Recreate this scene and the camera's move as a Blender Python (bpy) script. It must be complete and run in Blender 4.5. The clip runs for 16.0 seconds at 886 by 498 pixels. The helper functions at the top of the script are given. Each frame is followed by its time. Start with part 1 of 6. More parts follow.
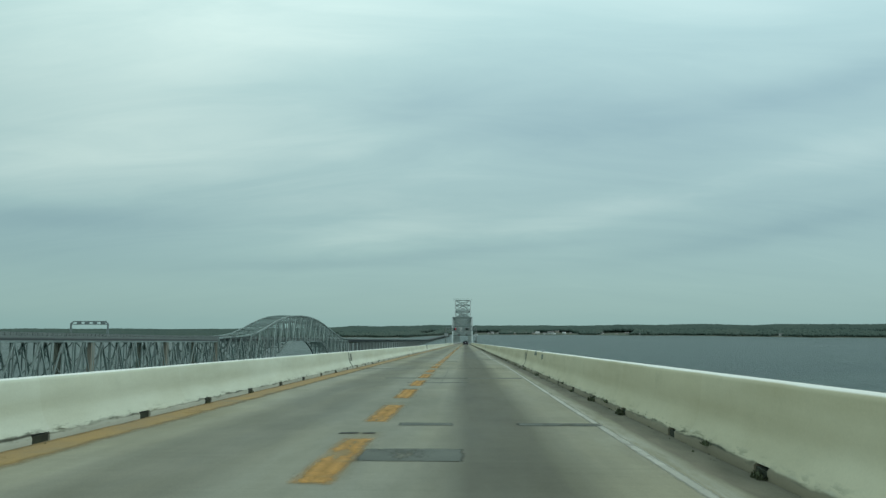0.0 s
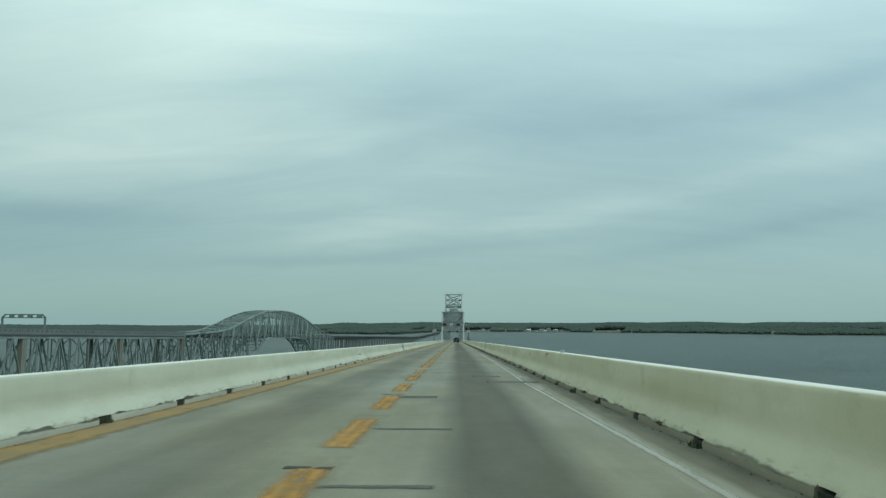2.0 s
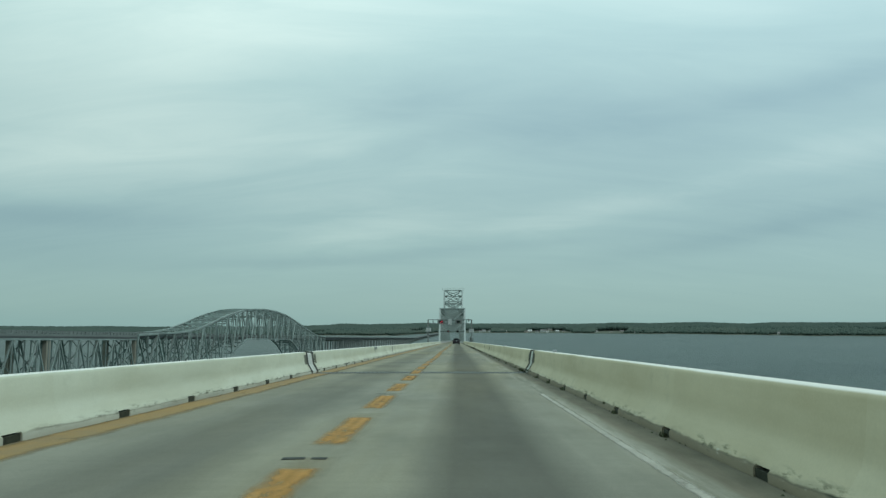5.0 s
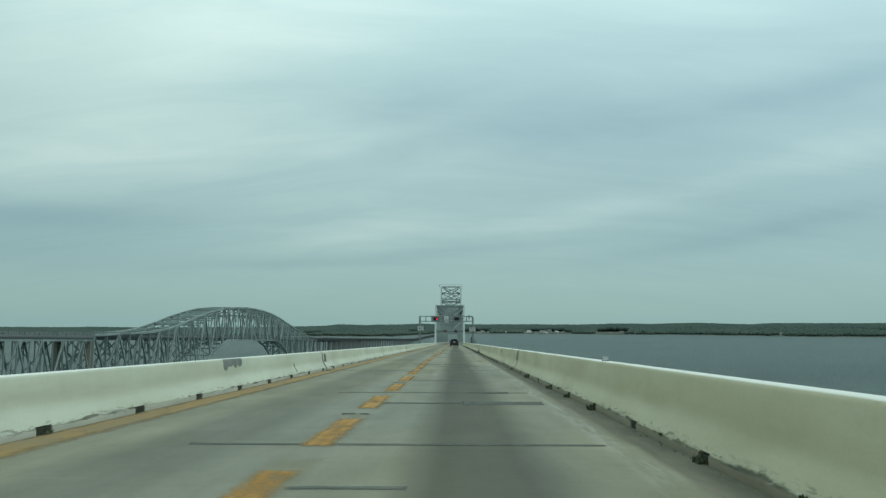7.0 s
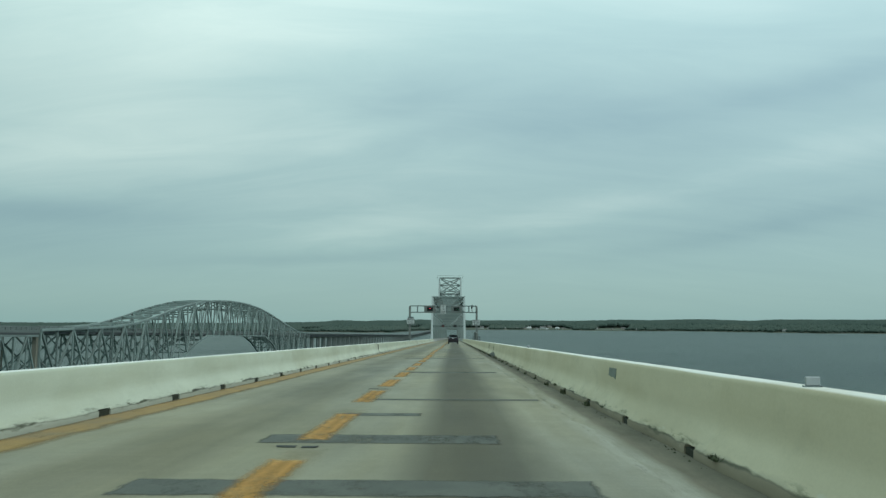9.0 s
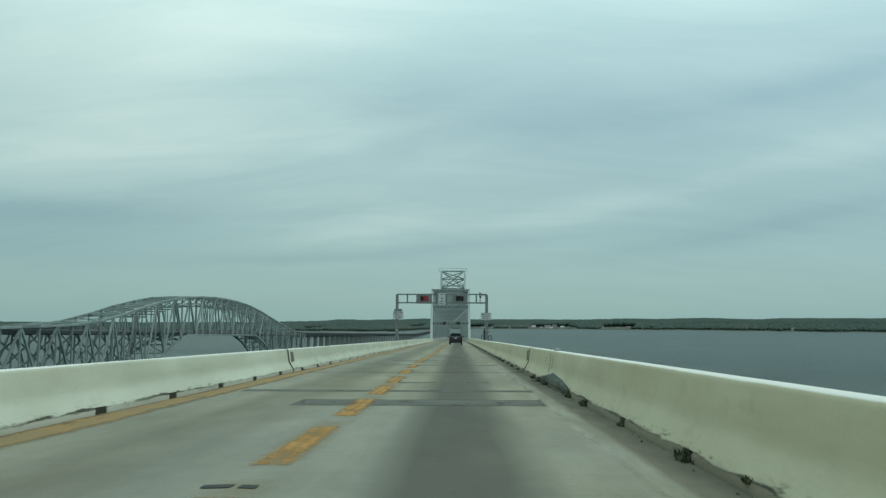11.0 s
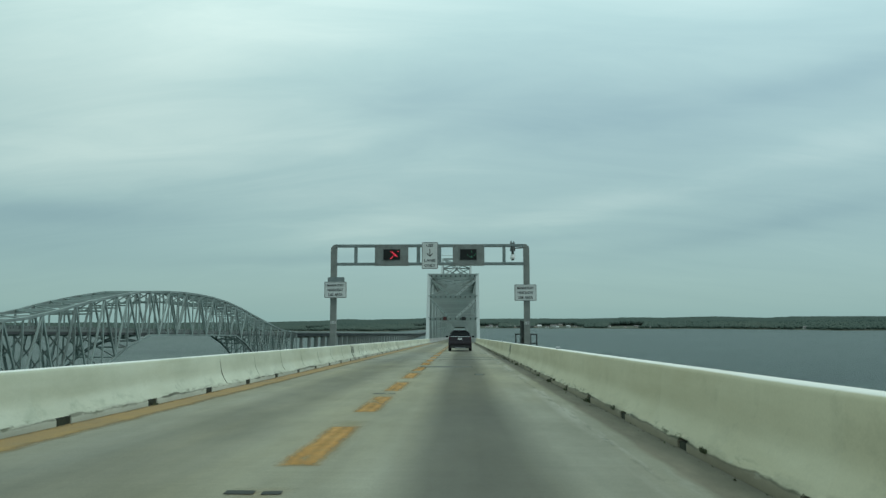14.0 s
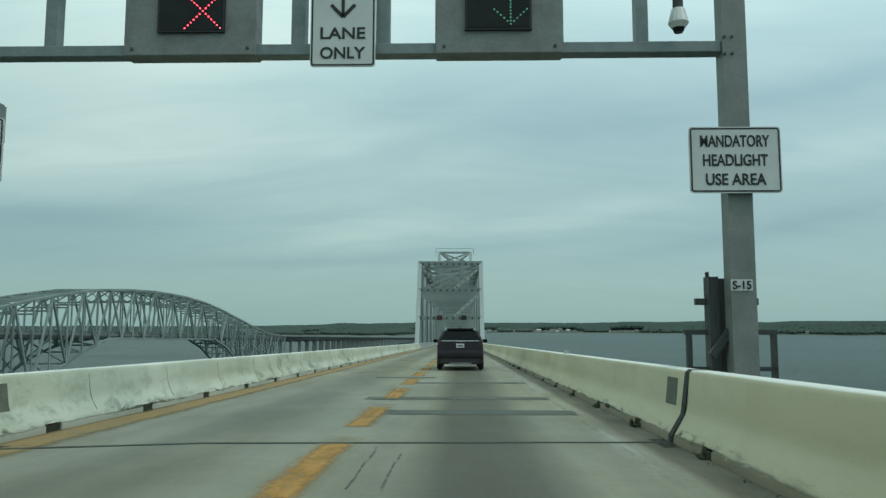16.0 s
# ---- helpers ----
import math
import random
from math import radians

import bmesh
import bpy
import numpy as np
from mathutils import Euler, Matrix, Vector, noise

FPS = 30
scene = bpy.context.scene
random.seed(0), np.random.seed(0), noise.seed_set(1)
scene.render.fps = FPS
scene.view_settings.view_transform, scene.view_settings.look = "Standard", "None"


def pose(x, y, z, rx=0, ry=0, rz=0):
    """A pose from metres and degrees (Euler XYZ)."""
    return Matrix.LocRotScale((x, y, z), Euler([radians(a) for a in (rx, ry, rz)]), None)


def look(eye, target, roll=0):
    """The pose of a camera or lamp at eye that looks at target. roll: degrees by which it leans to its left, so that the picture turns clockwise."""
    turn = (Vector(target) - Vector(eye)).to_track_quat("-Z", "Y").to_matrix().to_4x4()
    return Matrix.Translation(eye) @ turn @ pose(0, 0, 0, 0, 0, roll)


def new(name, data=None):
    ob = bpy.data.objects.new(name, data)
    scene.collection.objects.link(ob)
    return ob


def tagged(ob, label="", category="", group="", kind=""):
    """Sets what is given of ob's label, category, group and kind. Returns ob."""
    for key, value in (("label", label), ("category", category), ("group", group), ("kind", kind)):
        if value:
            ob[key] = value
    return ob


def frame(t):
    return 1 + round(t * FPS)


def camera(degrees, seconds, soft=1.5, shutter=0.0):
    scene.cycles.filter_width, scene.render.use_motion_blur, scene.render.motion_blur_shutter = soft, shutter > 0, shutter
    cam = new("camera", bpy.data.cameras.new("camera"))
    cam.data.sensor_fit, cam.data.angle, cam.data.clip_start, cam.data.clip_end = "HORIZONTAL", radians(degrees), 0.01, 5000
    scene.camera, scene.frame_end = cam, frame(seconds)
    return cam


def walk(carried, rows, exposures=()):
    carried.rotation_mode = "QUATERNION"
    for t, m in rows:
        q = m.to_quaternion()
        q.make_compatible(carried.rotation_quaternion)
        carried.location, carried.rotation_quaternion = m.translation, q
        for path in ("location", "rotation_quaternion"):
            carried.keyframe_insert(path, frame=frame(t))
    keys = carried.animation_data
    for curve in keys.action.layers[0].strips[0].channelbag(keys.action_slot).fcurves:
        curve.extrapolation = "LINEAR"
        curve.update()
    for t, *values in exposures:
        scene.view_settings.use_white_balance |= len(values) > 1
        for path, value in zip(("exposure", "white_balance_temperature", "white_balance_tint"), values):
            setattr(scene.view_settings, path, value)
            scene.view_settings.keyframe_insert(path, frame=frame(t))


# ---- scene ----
SLOPE = 0.026          # the deck falls this much per metre of its length
WATER_Z = -48.0

# ---- camera ----
cam = camera(62.5, 16.0, soft=1.4)
walk(cam, [
    (0, pose(1.303, 9.173, 1.038, 95.764, -0.057, 1.712)),
    (0.5, pose(1.280, 17.238, 0.818, 95.538, -0.169, 1.678)),
    (1, pose(1.248, 25.207, 0.630, 95.401, -0.229, 1.445)),
    (1.5, pose(1.186, 33.020, 0.430, 95.407, -0.213, 1.233)),
    (2, pose(1.197, 40.770, 0.222, 95.545, -0.215, 0.985)),
    (2.5, pose(1.241, 48.769, 0.023, 95.501, -0.128, 0.869)),
    (3, pose(1.301, 56.882, -0.199, 95.471, -0.106, 0.803)),
    (3.5, pose(1.335, 64.924, -0.408, 95.541, -0.023, 0.802)),
    (4, pose(1.308, 72.795, -0.618, 95.541, -0.118, 0.992)),
    (6.5, pose(1.424, 112.498, -1.662, 95.779, -0.141, 0.939)),
    (7, pose(1.481, 120.827, -1.871, 95.702, -0.125, 0.868)),
    (7.5, pose(1.539, 129.209, -2.088, 95.570, -0.116, 0.896)),
    (8, pose(1.635, 137.315, -2.314, 95.532, -0.083, 0.795)),
    (8.5, pose(1.675, 144.888, -2.503, 95.488, -0.016, 0.748)),
    (9, pose(1.537, 151.998, -2.671, 95.402, -0.206, 0.817)),
    (11.5, pose(1.746, 190.012, -3.670, 95.323, -0.124, 1.188)),
    (12, pose(1.725, 197.675, -3.871, 95.313, -0.117, 1.259)),
    (12.5, pose(1.710, 205.500, -4.075, 95.341, -0.074, 1.306)),
    (13, pose(1.699, 213.503, -4.284, 95.342, -0.040, 1.415)),
    (13.5, pose(1.692, 221.589, -4.498, 95.334, -0.068, 1.485)),
    (14, pose(1.638, 229.649, -4.702, 95.312, 0.051, 1.442)),
    (14.5, pose(1.629, 237.445, -4.911, 95.352, 0.007, 1.494)),
    (15, pose(1.579, 245.166, -5.123, 95.448, -0.059, 1.444)),
    (15.5, pose(1.546, 252.886, -5.330, 95.552, -0.170, 1.401)),
    (16, pose(1.496, 260.460, -5.520, 95.636, -0.051, 1.319)),
])

# ---- world, sun, exposure ----
scene.view_settings.exposure = 0.0


def node(nt, kind, x=0, y=0, **props):
    n = nt.nodes.new(kind)
    n.location = (x, y)
    for k, v in props.items():
        if k == "op":
            n.operation = v
        elif k == "blend":
            n.blend_type = v
    return n


def link(nt, a, b):
    nt.links.new(a, b)


def ramp(nt, fac, stops):
    n = nt.nodes.new("ShaderNodeValToRGB")
    els = n.color_ramp.elements
    while len(els) < len(stops):
        els.new(0.5)
    for e, (p, c) in zip(els, stops):
        e.position = p
        e.color = (*c, 1) if len(c) == 3 else c
    link(nt, fac, n.inputs[0])
    return n.outputs[0]


def maths(nt, op, a, b=None, clamp=False):
    n = nt.nodes.new("ShaderNodeMath")
    n.operation = op
    n.use_clamp = clamp
    for i, v in enumerate((a, b)):
        if v is None:
            continue
        if isinstance(v, (int, float)):
            n.inputs[i].default_value = v
        else:
            link(nt, v, n.inputs[i])
    return n.outputs[0]


def mixc(nt, fac, a, b, blend="MIX"):
    n = nt.nodes.new("ShaderNodeMix")
    n.data_type = "RGBA"
    n.blend_type = blend
    for sock, v in ((n.inputs[0], fac), (n.inputs[6], a), (n.inputs[7], b)):
        if isinstance(v, (int, float)):
            sock.default_value = v
        elif isinstance(v, tuple):
            sock.default_value = (*v, 1)
        else:
            link(nt, v, sock)
    return n.outputs[2]


def noise_tex(nt, vec, scale, detail=4.0, rough=0.55, distort=0.0):
    n = nt.nodes.new("ShaderNodeTexNoise")
    n.inputs["Scale"].default_value = scale
    n.inputs["Detail"].default_value = detail
    n.inputs["Roughness"].default_value = rough
    n.inputs["Distortion"].default_value = distort
    if vec is not None:
        link(nt, vec, n.inputs["Vector"])
    return n.outputs[0]


def mapped(nt, vec, scale=(1, 1, 1), loc=(0, 0, 0), rot=(0, 0, 0)):
    n = nt.nodes.new("ShaderNodeMapping")
    n.inputs["Location"].default_value = loc
    n.inputs["Rotation"].default_value = rot
    n.inputs["Scale"].default_value = scale
    link(nt, vec, n.inputs["Vector"])
    return n.outputs[0]


SUN_ELEV, SUN_AZ = radians(52), radians(118)    # azimuth from +y towards +x

world = bpy.data.worlds.new("overcast_sky")
scene.world = world
world.use_nodes = True
wt = world.node_tree
wt.nodes.clear()
w_out = node(wt, "ShaderNodeOutputWorld")
w_bg = node(wt, "ShaderNodeBackground")
link(wt, w_bg.outputs[0], w_out.inputs[0])
sky = node(wt, "ShaderNodeTexSky")
sky.sky_type = "NISHITA"
sky.sun_disc = False
sky.sun_elevation, sky.sun_rotation = SUN_ELEV, SUN_AZ
w_dir = node(wt, "ShaderNodeTexCoord").outputs["Generated"]
w_sep = node(wt, "ShaderNodeSeparateXYZ")
link(wt, w_dir, w_sep.inputs[0])
up = maths(wt, "MAXIMUM", w_sep.outputs[2], 0.0)
den = maths(wt, "ADD", up, 0.30)
cx_ = maths(wt, "DIVIDE", w_sep.outputs[0], den)
cy_ = maths(wt, "DIVIDE", w_sep.outputs[1], den)
w_comb = node(wt, "ShaderNodeCombineXYZ")
link(wt, cx_, w_comb.inputs[0])
link(wt, cy_, w_comb.inputs[1])
n_big = noise_tex(wt, mapped(wt, w_comb.outputs[0], (0.75, 1.25, 1), (5.66, 1.2, 0), (0, 0, radians(14))), 1.0, 3.0, 0.45, 0.5)
n_fine = noise_tex(wt, mapped(wt, w_comb.outputs[0], (1.6, 5.5, 1), (7.1, 3.3, 0), (0, 0, radians(8))), 1.0, 8.0, 0.62, 0.6)
cloud = maths(wt, "ADD", maths(wt, "MULTIPLY", maths(wt, "SUBTRACT", n_big, 0.5), 0.12), maths(wt, "MULTIPLY", maths(wt, "SUBTRACT", n_fine, 0.5), 0.19))
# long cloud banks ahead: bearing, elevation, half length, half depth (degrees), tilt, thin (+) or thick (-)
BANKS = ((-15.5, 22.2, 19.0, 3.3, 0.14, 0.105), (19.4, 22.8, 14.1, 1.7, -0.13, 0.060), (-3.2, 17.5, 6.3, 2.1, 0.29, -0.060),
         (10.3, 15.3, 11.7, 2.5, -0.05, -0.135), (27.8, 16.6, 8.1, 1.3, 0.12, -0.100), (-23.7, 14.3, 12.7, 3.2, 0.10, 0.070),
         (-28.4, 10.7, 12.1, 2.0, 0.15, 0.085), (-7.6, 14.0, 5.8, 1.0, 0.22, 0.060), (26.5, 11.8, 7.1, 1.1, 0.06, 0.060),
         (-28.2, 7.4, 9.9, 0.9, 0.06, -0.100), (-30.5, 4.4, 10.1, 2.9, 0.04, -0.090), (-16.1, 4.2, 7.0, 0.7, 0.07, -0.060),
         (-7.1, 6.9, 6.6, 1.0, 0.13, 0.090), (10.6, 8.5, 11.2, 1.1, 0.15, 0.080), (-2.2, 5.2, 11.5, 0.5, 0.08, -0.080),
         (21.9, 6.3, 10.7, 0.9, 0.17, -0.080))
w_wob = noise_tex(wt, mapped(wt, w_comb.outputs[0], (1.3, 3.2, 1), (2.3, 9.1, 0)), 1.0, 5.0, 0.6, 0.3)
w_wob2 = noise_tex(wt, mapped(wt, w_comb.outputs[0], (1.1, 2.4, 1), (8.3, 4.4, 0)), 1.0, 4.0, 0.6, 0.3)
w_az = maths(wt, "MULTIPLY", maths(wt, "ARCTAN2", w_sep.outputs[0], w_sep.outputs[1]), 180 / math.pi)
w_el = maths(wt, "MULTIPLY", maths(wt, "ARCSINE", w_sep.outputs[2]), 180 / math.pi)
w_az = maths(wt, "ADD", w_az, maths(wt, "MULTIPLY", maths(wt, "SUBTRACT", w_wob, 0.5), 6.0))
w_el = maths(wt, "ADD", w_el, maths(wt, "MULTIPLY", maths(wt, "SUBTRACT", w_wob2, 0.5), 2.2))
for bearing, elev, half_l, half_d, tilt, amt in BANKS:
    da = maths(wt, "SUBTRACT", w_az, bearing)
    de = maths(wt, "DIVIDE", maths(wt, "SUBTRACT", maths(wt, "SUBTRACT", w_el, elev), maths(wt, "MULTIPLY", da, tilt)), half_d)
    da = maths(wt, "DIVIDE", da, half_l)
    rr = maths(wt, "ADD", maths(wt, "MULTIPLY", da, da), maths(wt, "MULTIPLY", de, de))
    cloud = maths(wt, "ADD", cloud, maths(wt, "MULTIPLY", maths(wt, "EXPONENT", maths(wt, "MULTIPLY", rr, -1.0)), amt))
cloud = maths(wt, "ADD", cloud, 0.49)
# low down, haze evens the cloud out
haze = maths(wt, "MULTIPLY", maths(wt, "ADD", up, 0.03), 6.5, clamp=True)
cloud = maths(wt, "ADD", 0.49, maths(wt, "MULTIPLY", maths(wt, "SUBTRACT", cloud, 0.49), haze))
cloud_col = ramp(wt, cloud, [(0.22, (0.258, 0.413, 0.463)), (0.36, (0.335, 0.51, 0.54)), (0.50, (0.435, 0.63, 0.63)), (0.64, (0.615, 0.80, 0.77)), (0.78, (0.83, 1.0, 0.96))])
grad = ramp(wt, up, [(0.0, (0.675, 0.755, 0.72)), (0.16, (0.86, 0.887, 0.875)), (0.28, (1.08, 1.08, 1.07)), (0.42, (1.34, 1.34, 1.33))])
cloud_col = mixc(wt, 1.0, cloud_col, grad, "MULTIPLY")
# the cloud is a little thicker low down on the shore side
thin = maths(wt, "MULTIPLY", maths(wt, "MINIMUM", w_sep.outputs[0], 0.0), maths(wt, "SUBTRACT", 1.0, maths(wt, "MULTIPLY", up, 4.0, clamp=True)))
w_thin = node(wt, "ShaderNodeCombineXYZ")
for k_, amt in enumerate((0.25, 0.15, 0.07)):
    link(wt, maths(wt, "ADD", 1.0, maths(wt, "MULTIPLY", thin, amt)), w_thin.inputs[k_])
cloud_col = mixc(wt, 1.0, cloud_col, w_thin.outputs[0], "MULTIPLY")
# a shade cooler over the open bay
w_cool = node(wt, "ShaderNodeCombineXYZ")
for k_, amt in enumerate((-0.03, 0.0, 0.06)):
    link(wt, maths(wt, "ADD", 1.0, maths(wt, "MULTIPLY", w_sep.outputs[0], amt)), w_cool.inputs[k_])
cloud_col = mixc(wt, 1.0, cloud_col, w_cool.outputs[0], "MULTIPLY")
sky_dim = mixc(wt, 1.0, sky.outputs[0], (0.10, 0.10, 0.10), "MULTIPLY")
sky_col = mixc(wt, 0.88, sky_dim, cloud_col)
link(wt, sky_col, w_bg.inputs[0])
w_bg.inputs[1].default_value = 1.0

sun_data = bpy.data.lights.new("sun", "SUN")
sun_data.energy, sun_data.angle, sun_data.color = 0.9, radians(25), (1.0, 0.97, 0.92)
sun = new("sun", sun_data)
sun_dir = Vector((math.sin(SUN_AZ) * math.cos(SUN_ELEV), math.cos(SUN_AZ) * math.cos(SUN_ELEV), math.sin(SUN_ELEV)))
sun.matrix_basis = look(sun_dir * 300, (0, 0, 0))


# ---- materials ----
def material(name, stops, rough=0.7, metal=0.0, scale=3.0, fine=40.0, fine_amt=0.25, bump=0.2, bump_dist=0.01, stretch=(1, 1, 1), spec=0.5, per_object=0.0):
    """A surface whose colour wanders between the stops, with fine grain and relief."""
    m = bpy.data.materials.new(name)
    m.use_nodes = True
    nt = m.node_tree
    b = nt.nodes["Principled BSDF"]
    vec = mapped(nt, node(nt, "ShaderNodeTexCoord").outputs["Object"], stretch)
    big = noise_tex(nt, vec, scale, 5.0, 0.6)
    col = ramp(nt, big, [(0.3 + 0.4 * i / max(1, len(stops) - 1), c) for i, c in enumerate(stops)])
    fin = noise_tex(nt, vec, fine, 3.0, 0.6)
    col = mixc(nt, fine_amt, col, ramp(nt, fin, [(0.3, (0.35, 0.35, 0.35)), (0.7, (1, 1, 1))]), "MULTIPLY")
    if per_object:
        rnd = node(nt, "ShaderNodeObjectInfo").outputs["Random"]
        col = mixc(nt, per_object, col, ramp(nt, rnd, [(0, (0.55, 0.55, 0.55)), (1, (1.25, 1.25, 1.25))]), "MULTIPLY")
    link(nt, col, b.inputs["Base Color"])
    b.inputs["Roughness"].default_value = rough
    b.inputs["Metallic"].default_value = metal
    b.inputs["Specular IOR Level"].default_value = spec
    if bump:
        bp = node(nt, "ShaderNodeBump")
        bp.inputs["Strength"].default_value = bump
        bp.inputs["Distance"].default_value = bump_dist
        link(nt, fin, bp.inputs["Height"])
        link(nt, bp.outputs[0], b.inputs["Normal"])
    return m


def plain(name, col, rough=0.5, metal=0.0, emit=None, strength=1.0, spec=0.5):
    m = bpy.data.materials.new(name)
    m.use_nodes = True
    b = m.node_tree.nodes["Principled BSDF"]
    b.inputs["Base Color"].default_value = (*col, 1)
    b.inputs["Roughness"].default_value = rough
    b.inputs["Metallic"].default_value = metal
    b.inputs["Specular IOR Level"].default_value = spec
    if emit:
        b.inputs["Emission Color"].default_value = (*emit, 1)
        b.inputs["Emission Strength"].default_value = strength
    return m


def worn(m, ragged, soft, holes=0.0, scale=5.0, middle=0.0, most=1.0):
    """Lets a thin layer on the road wear away, raggedly, at its edges and in spots."""
    nt = m.node_tree
    b = nt.nodes["Principled BSDF"]
    ds = []
    for name in ("near", "far"):
        uv = node(nt, "ShaderNodeUVMap")
        uv.uv_map = name
        sp = node(nt, "ShaderNodeSeparateXYZ")
        link(nt, uv.outputs[0], sp.inputs[0])
        ds += [sp.outputs[0], sp.outputs[1]]
    d = maths(nt, "MINIMUM", maths(nt, "MINIMUM", ds[0], ds[1]), maths(nt, "MINIMUM", ds[2], ds[3]))
    tc = node(nt, "ShaderNodeTexCoord").outputs["Object"]
    n1 = noise_tex(nt, tc, scale, 6.0, 0.7)
    d = maths(nt, "SUBTRACT", d, maths(nt, "MULTIPLY", maths(nt, "SUBTRACT", n1, 0.35), ragged))
    a = maths(nt, "DIVIDE", d, soft, clamp=True)
    if holes:
        n2 = noise_tex(nt, mapped(nt, tc, (1.0, 0.45, 1.0)), 2.3, 7.0, 0.75)
        a = maths(nt, "MULTIPLY", a, maths(nt, "MULTIPLY", maths(nt, "SUBTRACT", 0.5 + holes, n2), 3.5, clamp=True))
    if middle:
        # tyres have thinned the paint between the two edges of the stripe
        c = maths(nt, "MULTIPLY", maths(nt, "SUBTRACT", maths(nt, "MINIMUM", ds[0], ds[2]), 0.17), 9.0, clamp=True)
        n3 = noise_tex(nt, mapped(nt, tc, (2.0, 0.7, 1.0), (4.0, 1.0, 0)), 1.1, 5.0, 0.6)
        c = maths(nt, "MULTIPLY", c, maths(nt, "MULTIPLY", maths(nt, "SUBTRACT", n3, 0.34), 5.0, clamp=True))
        a = maths(nt, "MULTIPLY", a, maths(nt, "SUBTRACT", 1.0, maths(nt, "MULTIPLY", c, middle)))
    if most < 1.0:
        a = maths(nt, "MULTIPLY", a, most)
    link(nt, a, b.inputs["Alpha"])
    return m


def road_material():
    m = bpy.data.materials.new("deck_concrete")
    m.use_nodes = True
    nt = m.node_tree
    b = nt.nodes["Principled BSDF"]
    tc = node(nt, "ShaderNodeTexCoord").outputs["Object"]
    sep = node(nt, "ShaderNodeSeparateXYZ")
    link(nt, tc, sep.inputs[0])
    x = sep.outputs[0]
    streak = noise_tex(nt, mapped(nt, tc, (1.6, 0.06, 1)), 1.0, 4.0, 0.6)
    blotch = noise_tex(nt, mapped(nt, tc, (0.5, 0.22, 1)), 1.0, 5.0, 0.6)
    grain = noise_tex(nt, tc, 55.0, 3.0, 0.7)
    col = ramp(nt, blotch, [(0.3, (0.218, 0.219, 0.174)), (0.7, (0.293, 0.292, 0.237))])
    col = mixc(nt, 0.5, col, ramp(nt, streak, [(0.3, (0.78, 0.78, 0.77)), (0.7, (1.08, 1.08, 1.06))]), "MULTIPLY")
    scr = noise_tex(nt, mapped(nt, tc, (0.9, 0.35, 1), (3.0, 1.0, 0)), 1.0, 6.0, 0.7)
    col = mixc(nt, 0.7, col, ramp(nt, scr, [(0.32, (0.82, 0.82, 0.80)), (0.5, (1, 1, 1)), (0.68, (1.16, 1.16, 1.15))]), "MULTIPLY")
    tine = noise_tex(nt, mapped(nt, tc, (0.4, 9.0, 1)), 1.0, 3.0, 0.6)
    col = mixc(nt, 0.3, col, ramp(nt, tine, [(0.3, (0.86, 0.86, 0.86)), (0.7, (1.08, 1.08, 1.08))]), "MULTIPLY")
    # the spans poured later are paler
    pour = ramp(nt, maths(nt, "DIVIDE", sep.outputs[1], 300.0), [(0.50, (1, 1, 1)), (0.515, (1.09, 1.09, 1.08)), (0.69, (1.09, 1.09, 1.08)), (0.70, (1.05, 1.05, 1.03)), (0.89, (1.05, 1.05, 1.03)), (0.90, (1.11, 1.11, 1.10))])
    col = mixc(nt, 1.0, col, pour, "MULTIPLY")
    # tan dust over long stretches
    dust = noise_tex(nt, mapped(nt, tc, (0.28, 0.035, 1), (6.0, 2.0, 0)), 1.0, 5.0, 0.65)
    col = mixc(nt, maths(nt, "MULTIPLY", maths(nt, "SUBTRACT", dust, 0.40), 3.0, clamp=True), col, mixc(nt, 1.0, col, (1.10, 1.03, 0.86), "MULTIPLY"))
    # oil drip bands along the middle of each lane
    wob = maths(nt, "MULTIPLY", maths(nt, "SUBTRACT", noise_tex(nt, mapped(nt, tc, (0.0, 0.05, 0)), 1.0, 2.0), 0.5), 0.35)
    xx = maths(nt, "ADD", x, wob)
    for centre, half, dark in ((1.78, 0.95, 0.50), (-1.75, 0.98, 0.73)):
        d = maths(nt, "DIVIDE", maths(nt, "ABSOLUTE", maths(nt, "SUBTRACT", xx, centre)), half)
        f = maths(nt, "MULTIPLY", maths(nt, "SUBTRACT", 1.0, maths(nt, "MINIMUM", d, 1.0)), 1.7, clamp=True)
        f = maths(nt, "MULTIPLY", f, maths(nt, "ADD", 0.65, maths(nt, "MULTIPLY", blotch, 0.9)), clamp=True)
        col = mixc(nt, f, col, mixc(nt, 1.0, col, (dark, dark, dark), "MULTIPLY"))
    # the outer lane is darker along its middle spans
    lane_dark = ramp(nt, maths(nt, "DIVIDE", sep.outputs[1], 300.0), [(0.40, (0, 0, 0)), (0.52, (1, 1, 1)), (0.72, (1, 1, 1)), (0.80, (0.25, 0.25, 0.25)), (0.88, (0.5, 0.5, 0.5))])
    f = maths(nt, "SUBTRACT", 1.0, maths(nt, "DIVIDE", maths(nt, "ABSOLUTE", maths(nt, "SUBTRACT", xx, 1.55)), 0.75), clamp=True)
    f = maths(nt, "MULTIPLY", maths(nt, "MULTIPLY", f, 1.6, clamp=True), maths(nt, "MULTIPLY", maths(nt, "SUBTRACT", scr, 0.25), 2.0, clamp=True))
    col = mixc(nt, maths(nt, "MULTIPLY", f, lane_dark), col, mixc(nt, 1.0, col, (0.66, 0.66, 0.66), "MULTIPLY"))
    # silt in the gutter beside the kerb on the water side
    edge = noise_tex(nt, mapped(nt, tc, (2.5, 0.8, 1)), 1.0, 4.0, 0.6)
